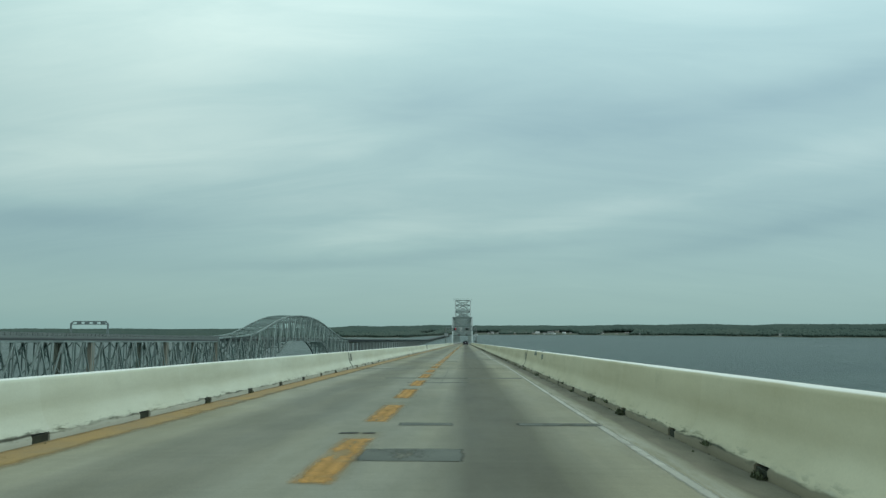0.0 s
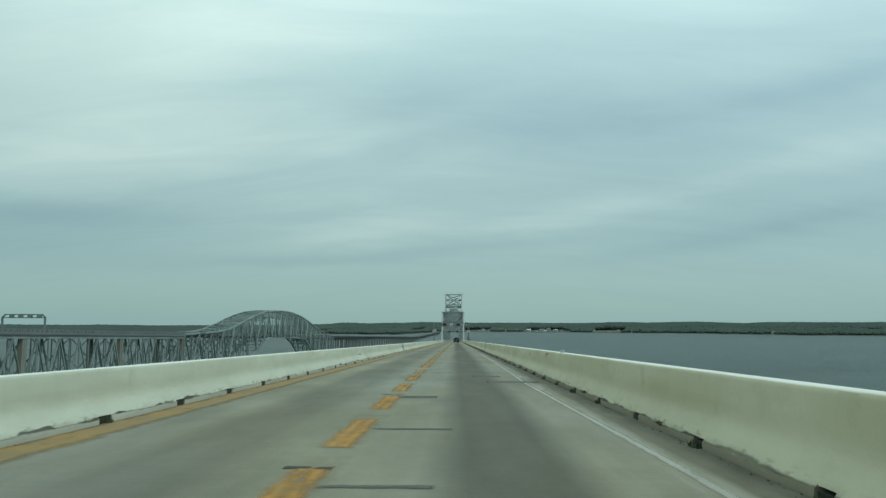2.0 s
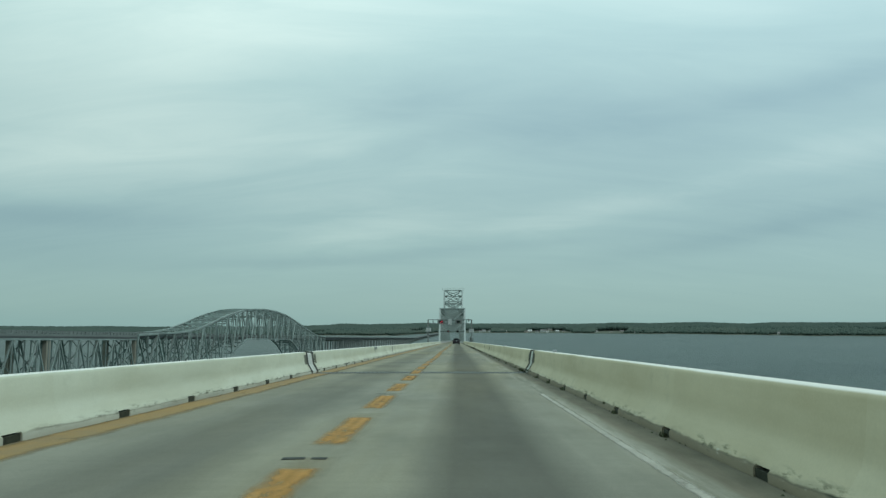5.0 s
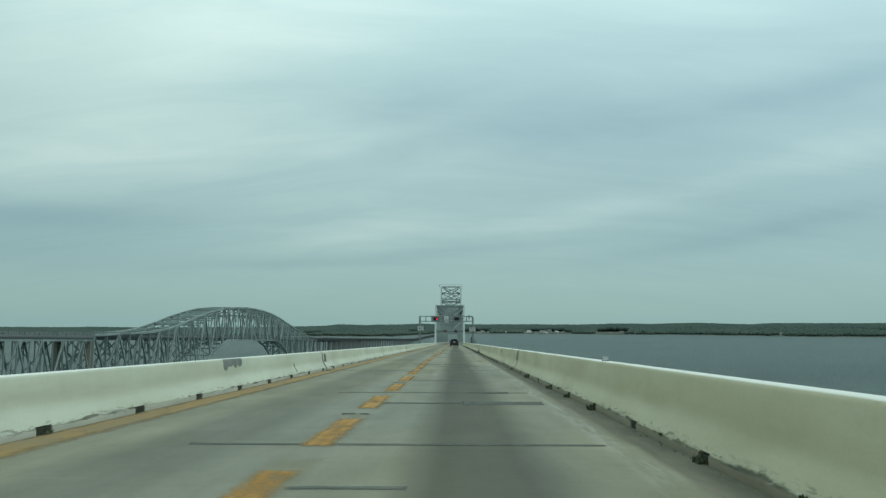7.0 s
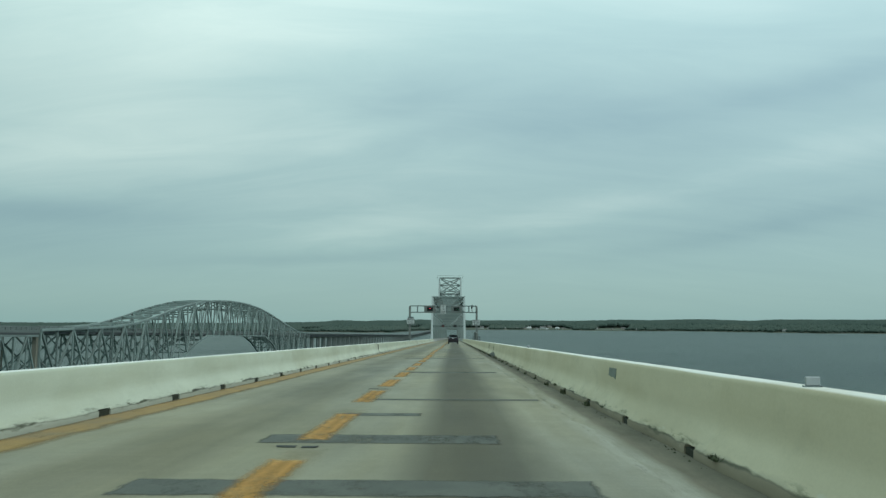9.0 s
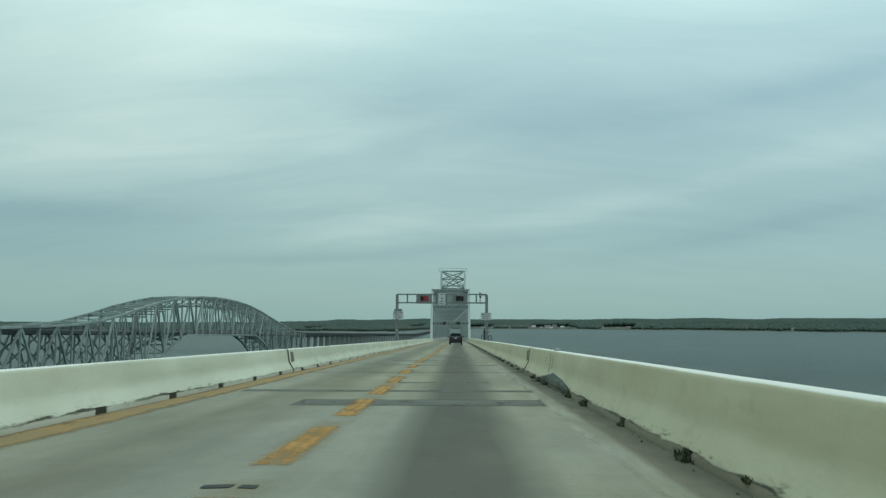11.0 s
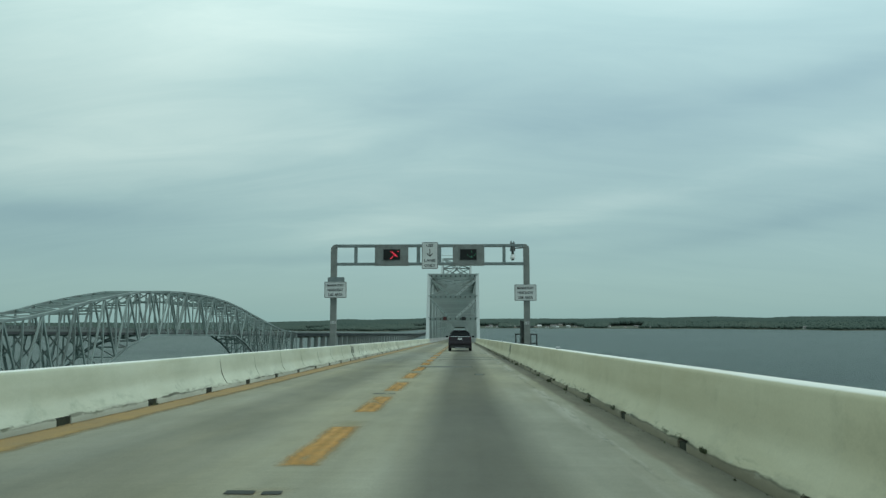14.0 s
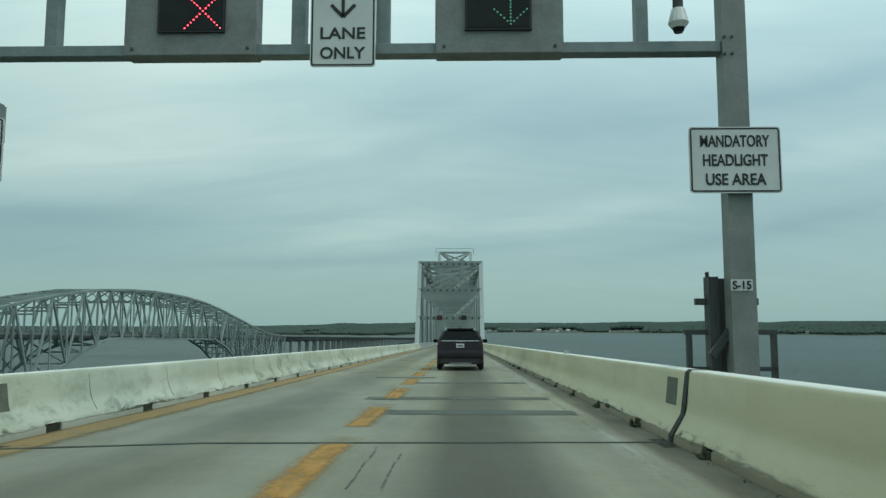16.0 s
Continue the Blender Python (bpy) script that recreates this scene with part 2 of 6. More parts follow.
    g = maths(nt, "ADD", maths(nt, "SUBTRACT", x, 3.62), maths(nt, "MULTIPLY", maths(nt, "SUBTRACT", edge, 0.5), 0.35))
    g = maths(nt, "MULTIPLY", g, 9.0, clamp=True)
    col = mixc(nt, maths(nt, "MULTIPLY", g, 0.9), col, ramp(nt, edge, [(0.3, (0.122, 0.107, 0.078)), (0.7, (0.232, 0.204, 0.152))]))
    # scraped pale concrete along the edge line
    e2 = maths(nt, "SUBTRACT", 1.0, maths(nt, "DIVIDE", maths(nt, "ABSOLUTE", maths(nt, "SUBTRACT", x, 3.46)), 0.26), clamp=True)
    e3 = maths(nt, "MULTIPLY", maths(nt, "SUBTRACT", noise_tex(nt, mapped(nt, tc, (3.0, 0.35, 1), (1.0, 5.0, 0)), 1.0, 6.0, 0.7), 0.46), 7.0, clamp=True)
    col = mixc(nt, maths(nt, "MULTIPLY", maths(nt, "MULTIPLY", e2, e3), 0.8), col, (0.40, 0.395, 0.335))
    # drips of barrier paint and dust along the shore-side foot
    g2 = maths(nt, "ADD", maths(nt, "SUBTRACT", -3.72, x), maths(nt, "MULTIPLY", maths(nt, "SUBTRACT", edge, 0.5), 0.25))
    col = mixc(nt, maths(nt, "MULTIPLY", maths(nt, "MULTIPLY", g2, 8.0, clamp=True), 0.75), col, ramp(nt, edge, [(0.32, (0.12, 0.108, 0.075)), (0.52, (0.225, 0.205, 0.15)), (0.72, (0.34, 0.325, 0.26))]))
    col = mixc(nt, 0.35, col, ramp(nt, grain, [(0.3, (0.55, 0.55, 0.55)), (0.7, (1.15, 1.15, 1.15))]), "MULTIPLY")
    link(nt, col, b.inputs["Base Color"])
    b.inputs["Roughness"].default_value = 0.85
    b.inputs["Specular IOR Level"].default_value = 0.25
    bp = node(nt, "ShaderNodeBump")
    bp.inputs["Strength"].default_value = 0.35
    bp.inputs["Distance"].default_value = 0.006
    link(nt, grain, bp.inputs["Height"])
    link(nt, bp.outputs[0], b.inputs["Normal"])
    return m


def barrier_material(name, base_lo, base_hi, stain, amount, dirt, clean=0.54, plinth=((0.205, 0.178, 0.125), (0.30, 0.262, 0.19)), line=0.30, sharp=6.0, streaky=0.25, face_dark=0.28, low_stains=0.0, spalled=0.30):
    """Painted concrete: run-down streaks, blotches, grime along the foot."""
    m = bpy.data.materials.new(name)
    m.use_nodes = True
    nt = m.node_tree
    b = nt.nodes["Principled BSDF"]
    tc = node(nt, "ShaderNodeTexCoord").outputs["Object"]
    uvz = node(nt, "ShaderNodeUVMap").outputs[0]      # u along the run in metres, v up the face in metres
    sep = node(nt, "ShaderNodeSeparateXYZ")
    link(nt, uvz, sep.inputs[0])
    blotch = noise_tex(nt, mapped(nt, tc, (1, 0.35, 1)), 1.1, 5.0, 0.6)
    grain = noise_tex(nt, tc, 30.0, 4.0, 0.65)
    runs = noise_tex(nt, mapped(nt, uvz, (1.7, 2.6, 1)), 1.0, 6.0, 0.66, 0.25)
    big = noise_tex(nt, mapped(nt, uvz, (0.16, 0.5, 1)), 1.0, 3.0, 0.55)
    col = ramp(nt, blotch, [(0.3, base_lo), (0.7, base_hi)])
    # each painted length has weathered to a tone of its own
    lengths = node(nt, "ShaderNodeTexWhiteNoise")
    lengths.noise_dimensions = "1D"
    link(nt, maths(nt, "FLOOR", maths(nt, "DIVIDE", maths(nt, "ADD", sep.outputs[0], maths(nt, "MULTIPLY", runs, 0.12)), 4.7)), lengths.inputs["W"])
    col = mixc(nt, 1.0, col, ramp(nt, lengths.outputs[0], [(0.0, (0.965, 0.957, 0.94)), (0.5, (1.0, 1.0, 1.0)), (1.0, (1.015, 1.02, 1.03))]), "MULTIPLY")
    low = noise_tex(nt, mapped(nt, uvz, (0.22, 1.6, 1), (4.0, 2.0, 0)), 1.0, 5.0, 0.6)
    col = mixc(nt, 1.0, col, ramp(nt, low, [(0.3, (0.91, 0.895, 0.855)), (0.52, (1, 1, 1)), (0.7, (1.05, 1.05, 1.05))]), "MULTIPLY")
    sm = maths(nt, "MULTIPLY", maths(nt, "SUBTRACT", runs, clean), sharp, clamp=True)
    sm = maths(nt, "MULTIPLY", sm, maths(nt, "MULTIPLY", maths(nt, "SUBTRACT", big, 0.35), 3.0, clamp=True))
    if low_stains:
        keep = maths(nt, "ADD", maths(nt, "MULTIPLY", maths(nt, "SUBTRACT", 0.42, sep.outputs[1]), 5.0, clamp=True), 1.0 - low_stains, clamp=True)
        sm = maths(nt, "MULTIPLY", sm, keep)
    col = mixc(nt, maths(nt, "MULTIPLY", sm, amount), col, stain)
    # rusty-brown rain runs down the upper face
    fall = noise_tex(nt, mapped(nt, uvz, (1.3, 0.10, 1), (9.0, 0, 0)), 1.0, 5.0, 0.65)
    fm = maths(nt, "MULTIPLY", maths(nt, "MULTIPLY", maths(nt, "SUBTRACT", fall, 0.45), 4.0, clamp=True), maths(nt, "MULTIPLY", maths(nt, "SUBTRACT", sep.outputs[1], maths(nt, "MULTIPLY", fall, 0.8)), 5.0, clamp=True))
    col = mixc(nt, maths(nt, "MULTIPLY", fm, streaky), col, mixc(nt, 1.0, col, (0.82, 0.79, 0.71), "MULTIPLY"))
    # darker and browner on the upright part of the face, in wide soft patches
    face_tone = noise_tex(nt, mapped(nt, uvz, (0.45, 0.5, 1), (5.0, 8.0, 0)), 1.0, 4.0, 0.55)
    up_face = maths(nt, "MULTIPLY", maths(nt, "SUBTRACT", maths(nt, "ADD", sep.outputs[1], maths(nt, "MULTIPLY", maths(nt, "SUBTRACT", face_tone, 0.5), 0.25)), 0.30), 6.0, clamp=True)
    col = mixc(nt, maths(nt, "MULTIPLY", maths(nt, "MULTIPLY", up_face, maths(nt, "MULTIPLY", face_tone, 1.6)), face_dark, clamp=True), col, mixc(nt, 1.0, col, (0.78, 0.76, 0.68), "MULTIPLY"))
    # splashed grime low on the face, ragged
    h = maths(nt, "ADD", sep.outputs[1], maths(nt, "MULTIPLY", maths(nt, "SUBTRACT", noise_tex(nt, mapped(nt, uvz, (1.6, 5.0, 1)), 1.0, 4.0, 0.62), 0.5), 0.28))
    gm = maths(nt, "MULTIPLY", maths(nt, "SUBTRACT", 0.14, h), 7.0, clamp=True)
    col = mixc(nt, maths(nt, "MULTIPLY", gm, dirt), col, (0.16, 0.155, 0.125))
    # bare plinth under the paint, parted from it by a dark ragged line
    pz = maths(nt, "ADD", sep.outputs[1], maths(nt, "MULTIPLY", maths(nt, "SUBTRACT", noise_tex(nt, mapped(nt, uvz, (1.2, 4.0, 1)), 1.0, 4.0, 0.6), 0.5), 0.09))
    pl = maths(nt, "MULTIPLY", maths(nt, "SUBTRACT", 0.098, pz), 60.0, clamp=True)
    spall = noise_tex(nt, mapped(nt, uvz, (0.9, 3.5, 1), (3.0, 7.0, 0)), 1.0, 3.0, 0.55)
    ln = maths(nt, "MULTIPLY", maths(nt, "SUBTRACT", maths(nt, "ADD", 0.106, maths(nt, "MULTIPLY", maths(nt, "MAXIMUM", maths(nt, "SUBTRACT", spall, 0.50), 0.0), spalled)), pz), 50.0, clamp=True)
    col = mixc(nt, maths(nt, "MULTIPLY", ln, maths(nt, "MULTIPLY", maths(nt, "SUBTRACT", big, line), 5.0, clamp=True)), col, (0.065, 0.068, 0.048))
    col = mixc(nt, pl, col, ramp(nt, blotch, [(0.3, plinth[0]), (0.7, plinth[1])]))
    # moss and chipped paint along the top of the plinth
    speck = noise_tex(nt, mapped(nt, uvz, (3.2, 16.0, 1), (2.0, 3.0, 0)), 1.0, 3.0, 0.6)
    where = noise_tex(nt, mapped(nt, uvz, (0.5, 1.0, 1), (1.0, 6.0, 0)), 1.0, 3.0, 0.6)
    near = maths(nt, "SUBTRACT", 1.0, maths(nt, "DIVIDE", maths(nt, "ABSOLUTE", maths(nt, "SUBTRACT", sep.outputs[1], 0.115)), 0.075), clamp=True)
    near = maths(nt, "MULTIPLY", near, maths(nt, "MULTIPLY", maths(nt, "SUBTRACT", where, 0.38), 5.0, clamp=True))
    col = mixc(nt, maths(nt, "MULTIPLY", near, maths(nt, "MULTIPLY", maths(nt, "SUBTRACT", speck, 0.52), 9.0, clamp=True)), col, (0.085, 0.092, 0.055))
    col = mixc(nt, maths(nt, "MULTIPLY", near, maths(nt, "MULTIPLY", maths(nt, "SUBTRACT", 0.40, speck), 9.0, clamp=True)), col, (0.60, 0.60, 0.52))
    # skylight on the coping, put into the colour as a whitish cap
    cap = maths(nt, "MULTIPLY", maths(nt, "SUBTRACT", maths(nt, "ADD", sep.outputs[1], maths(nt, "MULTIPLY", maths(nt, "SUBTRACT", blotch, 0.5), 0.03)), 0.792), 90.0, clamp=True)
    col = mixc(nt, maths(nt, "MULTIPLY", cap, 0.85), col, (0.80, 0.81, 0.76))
    col = mixc(nt, 0.12, col, ramp(nt, grain, [(0.3, (0.6, 0.6, 0.6)), (0.7, (1.1, 1.1, 1.1))]), "MULTIPLY")
    link(nt, col, b.inputs["Base Color"])
    b.inputs["Roughness"].default_value = 0.8
    b.inputs["Specular IOR Level"].default_value = 0.25
    bp = node(nt, "ShaderNodeBump")
    bp.inputs["Strength"].default_value = 0.15
    bp.inputs["Distance"].default_value = 0.006
    link(nt, grain, bp.inputs["Height"])
    link(nt, bp.outputs[0], b.inputs["Normal"])
    return m


def water_material():
    m = bpy.data.materials.new("bay_water")
    m.use_nodes = True
    nt = m.node_tree
    b = nt.nodes["Principled BSDF"]
    tc = node(nt, "ShaderNodeTexCoord").outputs["Object"]
    broad = noise_tex(nt, mapped(nt, tc, (0.0016, 0.0085, 1)), 1.0, 5.0, 0.6, 0.6)
    waves = noise_tex(nt, mapped(nt, tc, (0.10, 0.16, 1), (0, 0, 0), (0, 0, 0.5)), 1.0, 6.0, 0.65)
    col = ramp(nt, broad, [(0.3, (0.015, 0.036, 0.032)), (0.7, (0.048, 0.078, 0.064))])
    chop = noise_tex(nt, mapped(nt, tc, (0.012, 0.05, 1), (0, 0, 0), (0, 0, 0.12)), 1.0, 7.0, 0.75)
    col = mixc(nt, 0.85, col, ramp(nt, chop, [(0.32, (0.6, 0.6, 0.6)), (0.5, (1, 1, 1)), (0.68, (1.55, 1.5, 1.42))]), "MULTIPLY")
    link(nt, col, b.inputs["Base Color"])
    b.inputs["Roughness"].default_value = 0.35
    b.inputs["IOR"].default_value = 1.33
    b.inputs["Specular IOR Level"].default_value = 0.28
    bp = node(nt, "ShaderNodeBump")
    bp.inputs["Strength"].default_value = 1.0
    bp.inputs["Distance"].default_value = 2.2
    link(nt, waves, bp.inputs["Height"])
    link(nt, bp.outputs[0], b.inputs["Normal"])
    return m


M_ROAD = road_material()
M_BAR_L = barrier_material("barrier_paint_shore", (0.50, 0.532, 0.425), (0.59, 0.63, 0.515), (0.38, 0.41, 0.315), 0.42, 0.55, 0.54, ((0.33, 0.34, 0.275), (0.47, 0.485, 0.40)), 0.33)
M_BAR_R = barrier_material("barrier_paint_bay", (0.55, 0.50, 0.357), (0.64, 0.588, 0.435), (0.36, 0.335, 0.24), 0.50, 0.65, streaky=0.22, face_dark=0.34, spalled=0.14)
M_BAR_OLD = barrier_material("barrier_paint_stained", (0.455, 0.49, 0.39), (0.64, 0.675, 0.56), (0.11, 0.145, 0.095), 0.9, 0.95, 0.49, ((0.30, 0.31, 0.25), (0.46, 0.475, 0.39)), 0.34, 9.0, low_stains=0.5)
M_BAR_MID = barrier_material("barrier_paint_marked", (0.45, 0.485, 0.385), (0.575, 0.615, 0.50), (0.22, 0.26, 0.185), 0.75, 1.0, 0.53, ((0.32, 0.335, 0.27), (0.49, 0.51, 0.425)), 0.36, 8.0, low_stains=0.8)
M_WATER = water_material()
M_STEEL = material("bridge_grey_steel", [(0.22, 0.285, 0.265), (0.32, 0.395, 0.37)], 0.6, 0.0, 0.15, 3.0, 0.3, 0.0, per_object=0.6)
M_STEEL_NEAR = material("portal_grey_steel", [(0.28, 0.335, 0.32), (0.39, 0.45, 0.43)], 0.6, 0.0, 0.3, 4.0, 0.3, 0.0, per_object=0.35)
M_PORTAL = material("portal_strut_steel", [(0.195, 0.245, 0.23), (0.26, 0.315, 0.295)], 0.6, 0.0, 0.6, 6.0, 0.3, 0.0)
M_STEEL_PALE = material("end_post_pale_steel", [(0.33, 0.385, 0.375), (0.44, 0.495, 0.48)], 0.55, 0.0, 0.3, 4.0, 0.25, 0.0)
M_DECK = material("weathered_deck_concrete", [(0.20, 0.23, 0.215), (0.31, 0.335, 0.315)], 0.85, 0, 0.2, 2.0, 0.3, 0.0)
M_PIER = material("pier_concrete", [(0.16, 0.175, 0.145), (0.26, 0.27, 0.23)], 0.85, 0, 0.3, 2.0, 0.35, 0.0)
M_GALV = material("galvanised_steel", [(0.155, 0.195, 0.195), (0.225, 0.265, 0.262)], 0.5, 0.25, 4.0, 30.0, 0.25, 0.05)
M_GALV_POST = material("weathered_post_steel", [(0.165, 0.185, 0.175), (0.235, 0.25, 0.23)], 0.55, 0.15, 2.0, 25.0, 0.25, 0.05)
M_GALV_DARK = material("weathered_steel_bracket", [(0.045, 0.052, 0.05), (0.09, 0.098, 0.092)], 0.6, 0.3, 5.0, 30.0, 0.3, 0.1)
M_SIGN_WHITE = material("sign_white_sheeting", [(0.50, 0.53, 0.52), (0.59, 0.62, 0.605)], 0.45, 0, 2.0, 60.0, 0.08, 0.0)
M_SIGN_BLACK = plain("sign_black", (0.012, 0.013, 0.014), 0.5)
M_YELLOW = worn(material("lane_paint_amber", [(0.38, 0.225, 0.065), (0.45, 0.225, 0.037), (0.50, 0.255, 0.045), (0.49, 0.30, 0.10)], 0.75, 0, 2.6, 30.0, 0.35, 0.15, 0.004), 0.20, 0.14, 0.27, 6.0, 0.42)
M_YELLOW_GHOST = worn(material("lane_paint_ghost", [(0.36, 0.30, 0.17), (0.42, 0.33, 0.17)], 0.8, 0, 2.6, 30.0, 0.3, 0.1, 0.004), 0.30, 0.30, 0.22, 4.0, 0.0, 0.38)
M_YELLOW_OLD = worn(material("edge_paint_ochre", [(0.26, 0.205, 0.115), (0.33, 0.220, 0.088), (0.385, 0.245, 0.078)], 0.8, 0, 1.3, 45.0, 0.4, 0.15, 0.004), 0.34, 0.26, 0.36, 1.6)
M_WHITE = worn(material("edge_paint_white", [(0.33, 0.325, 0.27), (0.42, 0.415, 0.35), (0.50, 0.495, 0.43)], 0.75, 0, 0.9, 45.0, 0.4, 0.15, 0.004), 0.07, 0.05, 0.34, 4.0)
M_PATCH = worn(material("asphalt_patch", [(0.086, 0.096, 0.080), (0.136, 0.147, 0.122)], 0.9, 0, 1.6, 60.0, 0.4, 0.3, 0.006, per_object=0.22), 0.16, 0.07, 0.30, 4.0)
M_PATCH_PALE = worn(material("worn_pale_patch", [(0.100, 0.107, 0.085), (0.146, 0.152, 0.122)], 0.9, 0, 1.1, 60.0, 0.4, 0.3, 0.006), 0.22, 0.12, 0.30, 2.5)
M_TAR = material("joint_rubber", [(0.022, 0.026, 0.020), (0.050, 0.055, 0.045)], 0.8, 0, 4.0, 40.0, 0.3, 0.2)
M_HOLE = material("dark_hole_fill", [(0.014, 0.019, 0.010), (0.045, 0.052, 0.030)], 0.95, 0, 6.0, 40.0, 0.4, 0.3)
M_RECESS = material("shaded_concrete_recess", [(0.11, 0.12, 0.09), (0.175, 0.185, 0.145)], 0.9, 0, 5.0, 40.0, 0.4, 0.3)
M_LAND = material("shore_ground", [(0.062, 0.082, 0.056), (0.085, 0.10, 0.07), (0.125, 0.13, 0.098)], 0.95, 0, 0.012, 0.1, 0.3, 0.0)


# ---- building helpers ----
def deck(y):
    """Height of the road surface at the distance y along the bridge."""
    if y <= 900:
        return -SLOPE * y
    return max(-SLOPE * 900 - 0.0235 * (y - 900), WATER_Z + 7.0)


def on_deck(x, y, z=0.0):
    return Vector((x, y, z + deck(y)))


def box(bm, x0, x1, y0, y1, z0, z1):
    vs = [bm.verts.new(p) for p in ((x0, y0, z0), (x1, y0, z0), (x1, y1, z0), (x0, y1, z0), (x0, y0, z1), (x1, y0, z1), (x1, y1, z1), (x0, y1, z1))]
    for f in ((3, 2, 1, 0), (4, 5, 6, 7), (0, 1, 5, 4), (1, 2, 6, 5), (2, 3, 7, 6), (3, 0, 4, 7)):
        bm.faces.new([vs[i] for i in f])
    return vs


def beam(bm, a, b, w, h, side=Vector((1, 0, 0))):
    """A straight bar of section w x h from a to b; w lies along side."""
    a, b = Vector(a), Vector(b)
    d = (b - a).normalized()
    if abs(d.dot(side)) > 0.95:
        side = Vector((0, 0, 1)) if abs(d.z) < 0.9 else Vector((0, 1, 0))
    s = (side - d * side.dot(d)).normalized() * (w / 2)
    u = d.cross(s).normalized() * (h / 2)
    vs = [bm.verts.new(p + i * s + j * u) for p in (a, b) for i, j in ((-1, -1), (1, -1), (1, 1), (-1, 1))]
    for f in ((3, 2, 1, 0), (4, 5, 6, 7), (0, 1, 5, 4), (1, 2, 6, 5), (2, 3, 7, 6), (3, 0, 4, 7)):
        bm.faces.new([vs[i] for i in f])


def tube(bm, a, b, r, n=10, r2=None):
    a, b = Vector(a), Vector(b)
    d = (b - a).normalized()
    s = d.orthogonal().normalized()
    u = d.cross(s)
    r2 = r if r2 is None else r2
    rings = [[bm.verts.new(p + (s * math.cos(k * math.tau / n) + u * math.sin(k * math.tau / n)) * rr) for k in range(n)] for p, rr in ((a, r), (b, r2))]
    for k in range(n):
        bm.faces.new((rings[0][k], rings[0][(k + 1) % n], rings[1][(k + 1) % n], rings[1][k]))
    bm.faces.new(rings[0][::-1])
    bm.faces.new(rings[1])


def mesh_of(bm, name, mat, smooth=False):
    bmesh.ops.recalc_face_normals(bm, faces=bm.faces)
    me = bpy.data.meshes.new(name)
    bm.to_mesh(me)
    bm.free()
    me.materials.append(mat)
    if smooth:
        for p in me.polygons:
            p.use_smooth = True
    return me


def part(name, bm, mat, parent=None, label="", smooth=False):
    ob = new(name, mesh_of(bm, name, mat, smooth))
    if parent:
        ob.parent = parent
    if label:
        tagged(ob, label)
    return ob


def thing(name, place=(0, 0, 0), label="", category="", group="", kind=""):
    ob = new(name)
    ob.empty_display_size = 0.2
    ob.location = place
    return tagged(ob, label, category, group, kind)


UNIT = {}


def bar(name, a, b, w, h, mat, parent, side=Vector((1, 0, 0))):
    """A member as an object of its own on a shared unit bar, from a to b in the parent's space."""
    if mat.name not in UNIT:
        bm = bmesh.new()
        box(bm, -0.5, 0.5, -0.5, 0.5, 0, 1)
        UNIT[mat.name] = mesh_of(bm, "member", mat)
    a, b = Vector(a), Vector(b)
    d = b - a
    ln = d.length
    d.normalize()
    if abs(d.dot(side)) > 0.95:
        side = Vector((0, 0, 1)) if abs(d.z) < 0.9 else Vector((0, 1, 0))
    s = (side - d * side.dot(d)).normalized()
    u = d.cross(s)
    ob = new(name, UNIT[mat.name])
    ob.parent = parent
    m = Matrix((s, u, d)).transposed().to_4x4()
    ob.matrix_basis = Matrix.Translation(a) @ m @ Matrix.Diagonal((w, h, ln, 1))
    return ob


def interp(pts, y):
    for (y0, z0), (y1, z1) in zip(pts, pts[1:]):
        if y <= y1:
            return z0 + (z1 - z0) * (y - y0) / (y1 - y0)
    return pts[-1][1]


# ---- water and far shore ----
bm = bmesh.new()
bmesh.ops.create_grid(bm, x_segments=40, y_segments=40, size=1)
for v in bm.verts:
    v.co = Vector((v.co.x * 5200, v.co.y * 5200 + 300, WATER_Z))
tagged(part("water", bm, M_WATER), "open grey-green bay water with small wind waves", "water", kind="structure")

SHORE_EYE = Vector((0, 200, 0))


def shore_radius(az):
    """Distance of the waterline from the bridge, by bearing."""
    a = math.degrees(az)
    r = 2800 + 130 * noise.noise((a * 0.11, 3.1, 0)) + 60 * noise.noise((a * 0.5, 8.0, 0))
    if a > 17:
        r -= min(160, (a - 17) * 16)
    if a < -1:
        r -= 560 * min(1.0, (-1 - a) / 4.0)
    return r


# the hills behind the shore: bearing in degrees, metres above the even rise
HILLS = [(-60, -9), (-14, -8), (-10, -5), (-9, -2), (-3, 1), (0, 2), (3, 0), (10, 1), (12, 4), (21, 5), (22.5, 2), (24, 9), (60, 11)]


def land_height(az, r):
    d = r - shore_radius(az)
    if d < 0:
        return WATER_Z - 2
    h = 1.2 + interp(HILLS, math.degrees(az)) * min(1, d / 300) + 14.0 * (1 - math.exp(-d / 420.0)) + 7.0 * max(0, noise.noise((az * 14, r * 0.0012, 2.0))) * min(1, d / 300)
    return WATER_Z + h


bm = bmesh.new()
AZ = [radians(-62 + 124 * i / 180) for i in range(181)]
RR = [0, 6, 30, 90, 200, 400, 700, 1100, 1700, 2300]
grid = [[bm.verts.new((SHORE_EYE.x + math.sin(a) * (shore_radius(a) + d), SHORE_EYE.y + math.cos(a) * (shore_radius(a) + d),
                       WATER_Z - 1.0 if d == 0 else land_height(a, shore_radius(a) + d))) for d in RR] for a in AZ]
for g0, g1 in zip(grid, grid[1:]):
    for k in range(len(RR) - 1):
        bm.faces.new((g0[k], g1[k], g1[k + 1], g0[k + 1]))
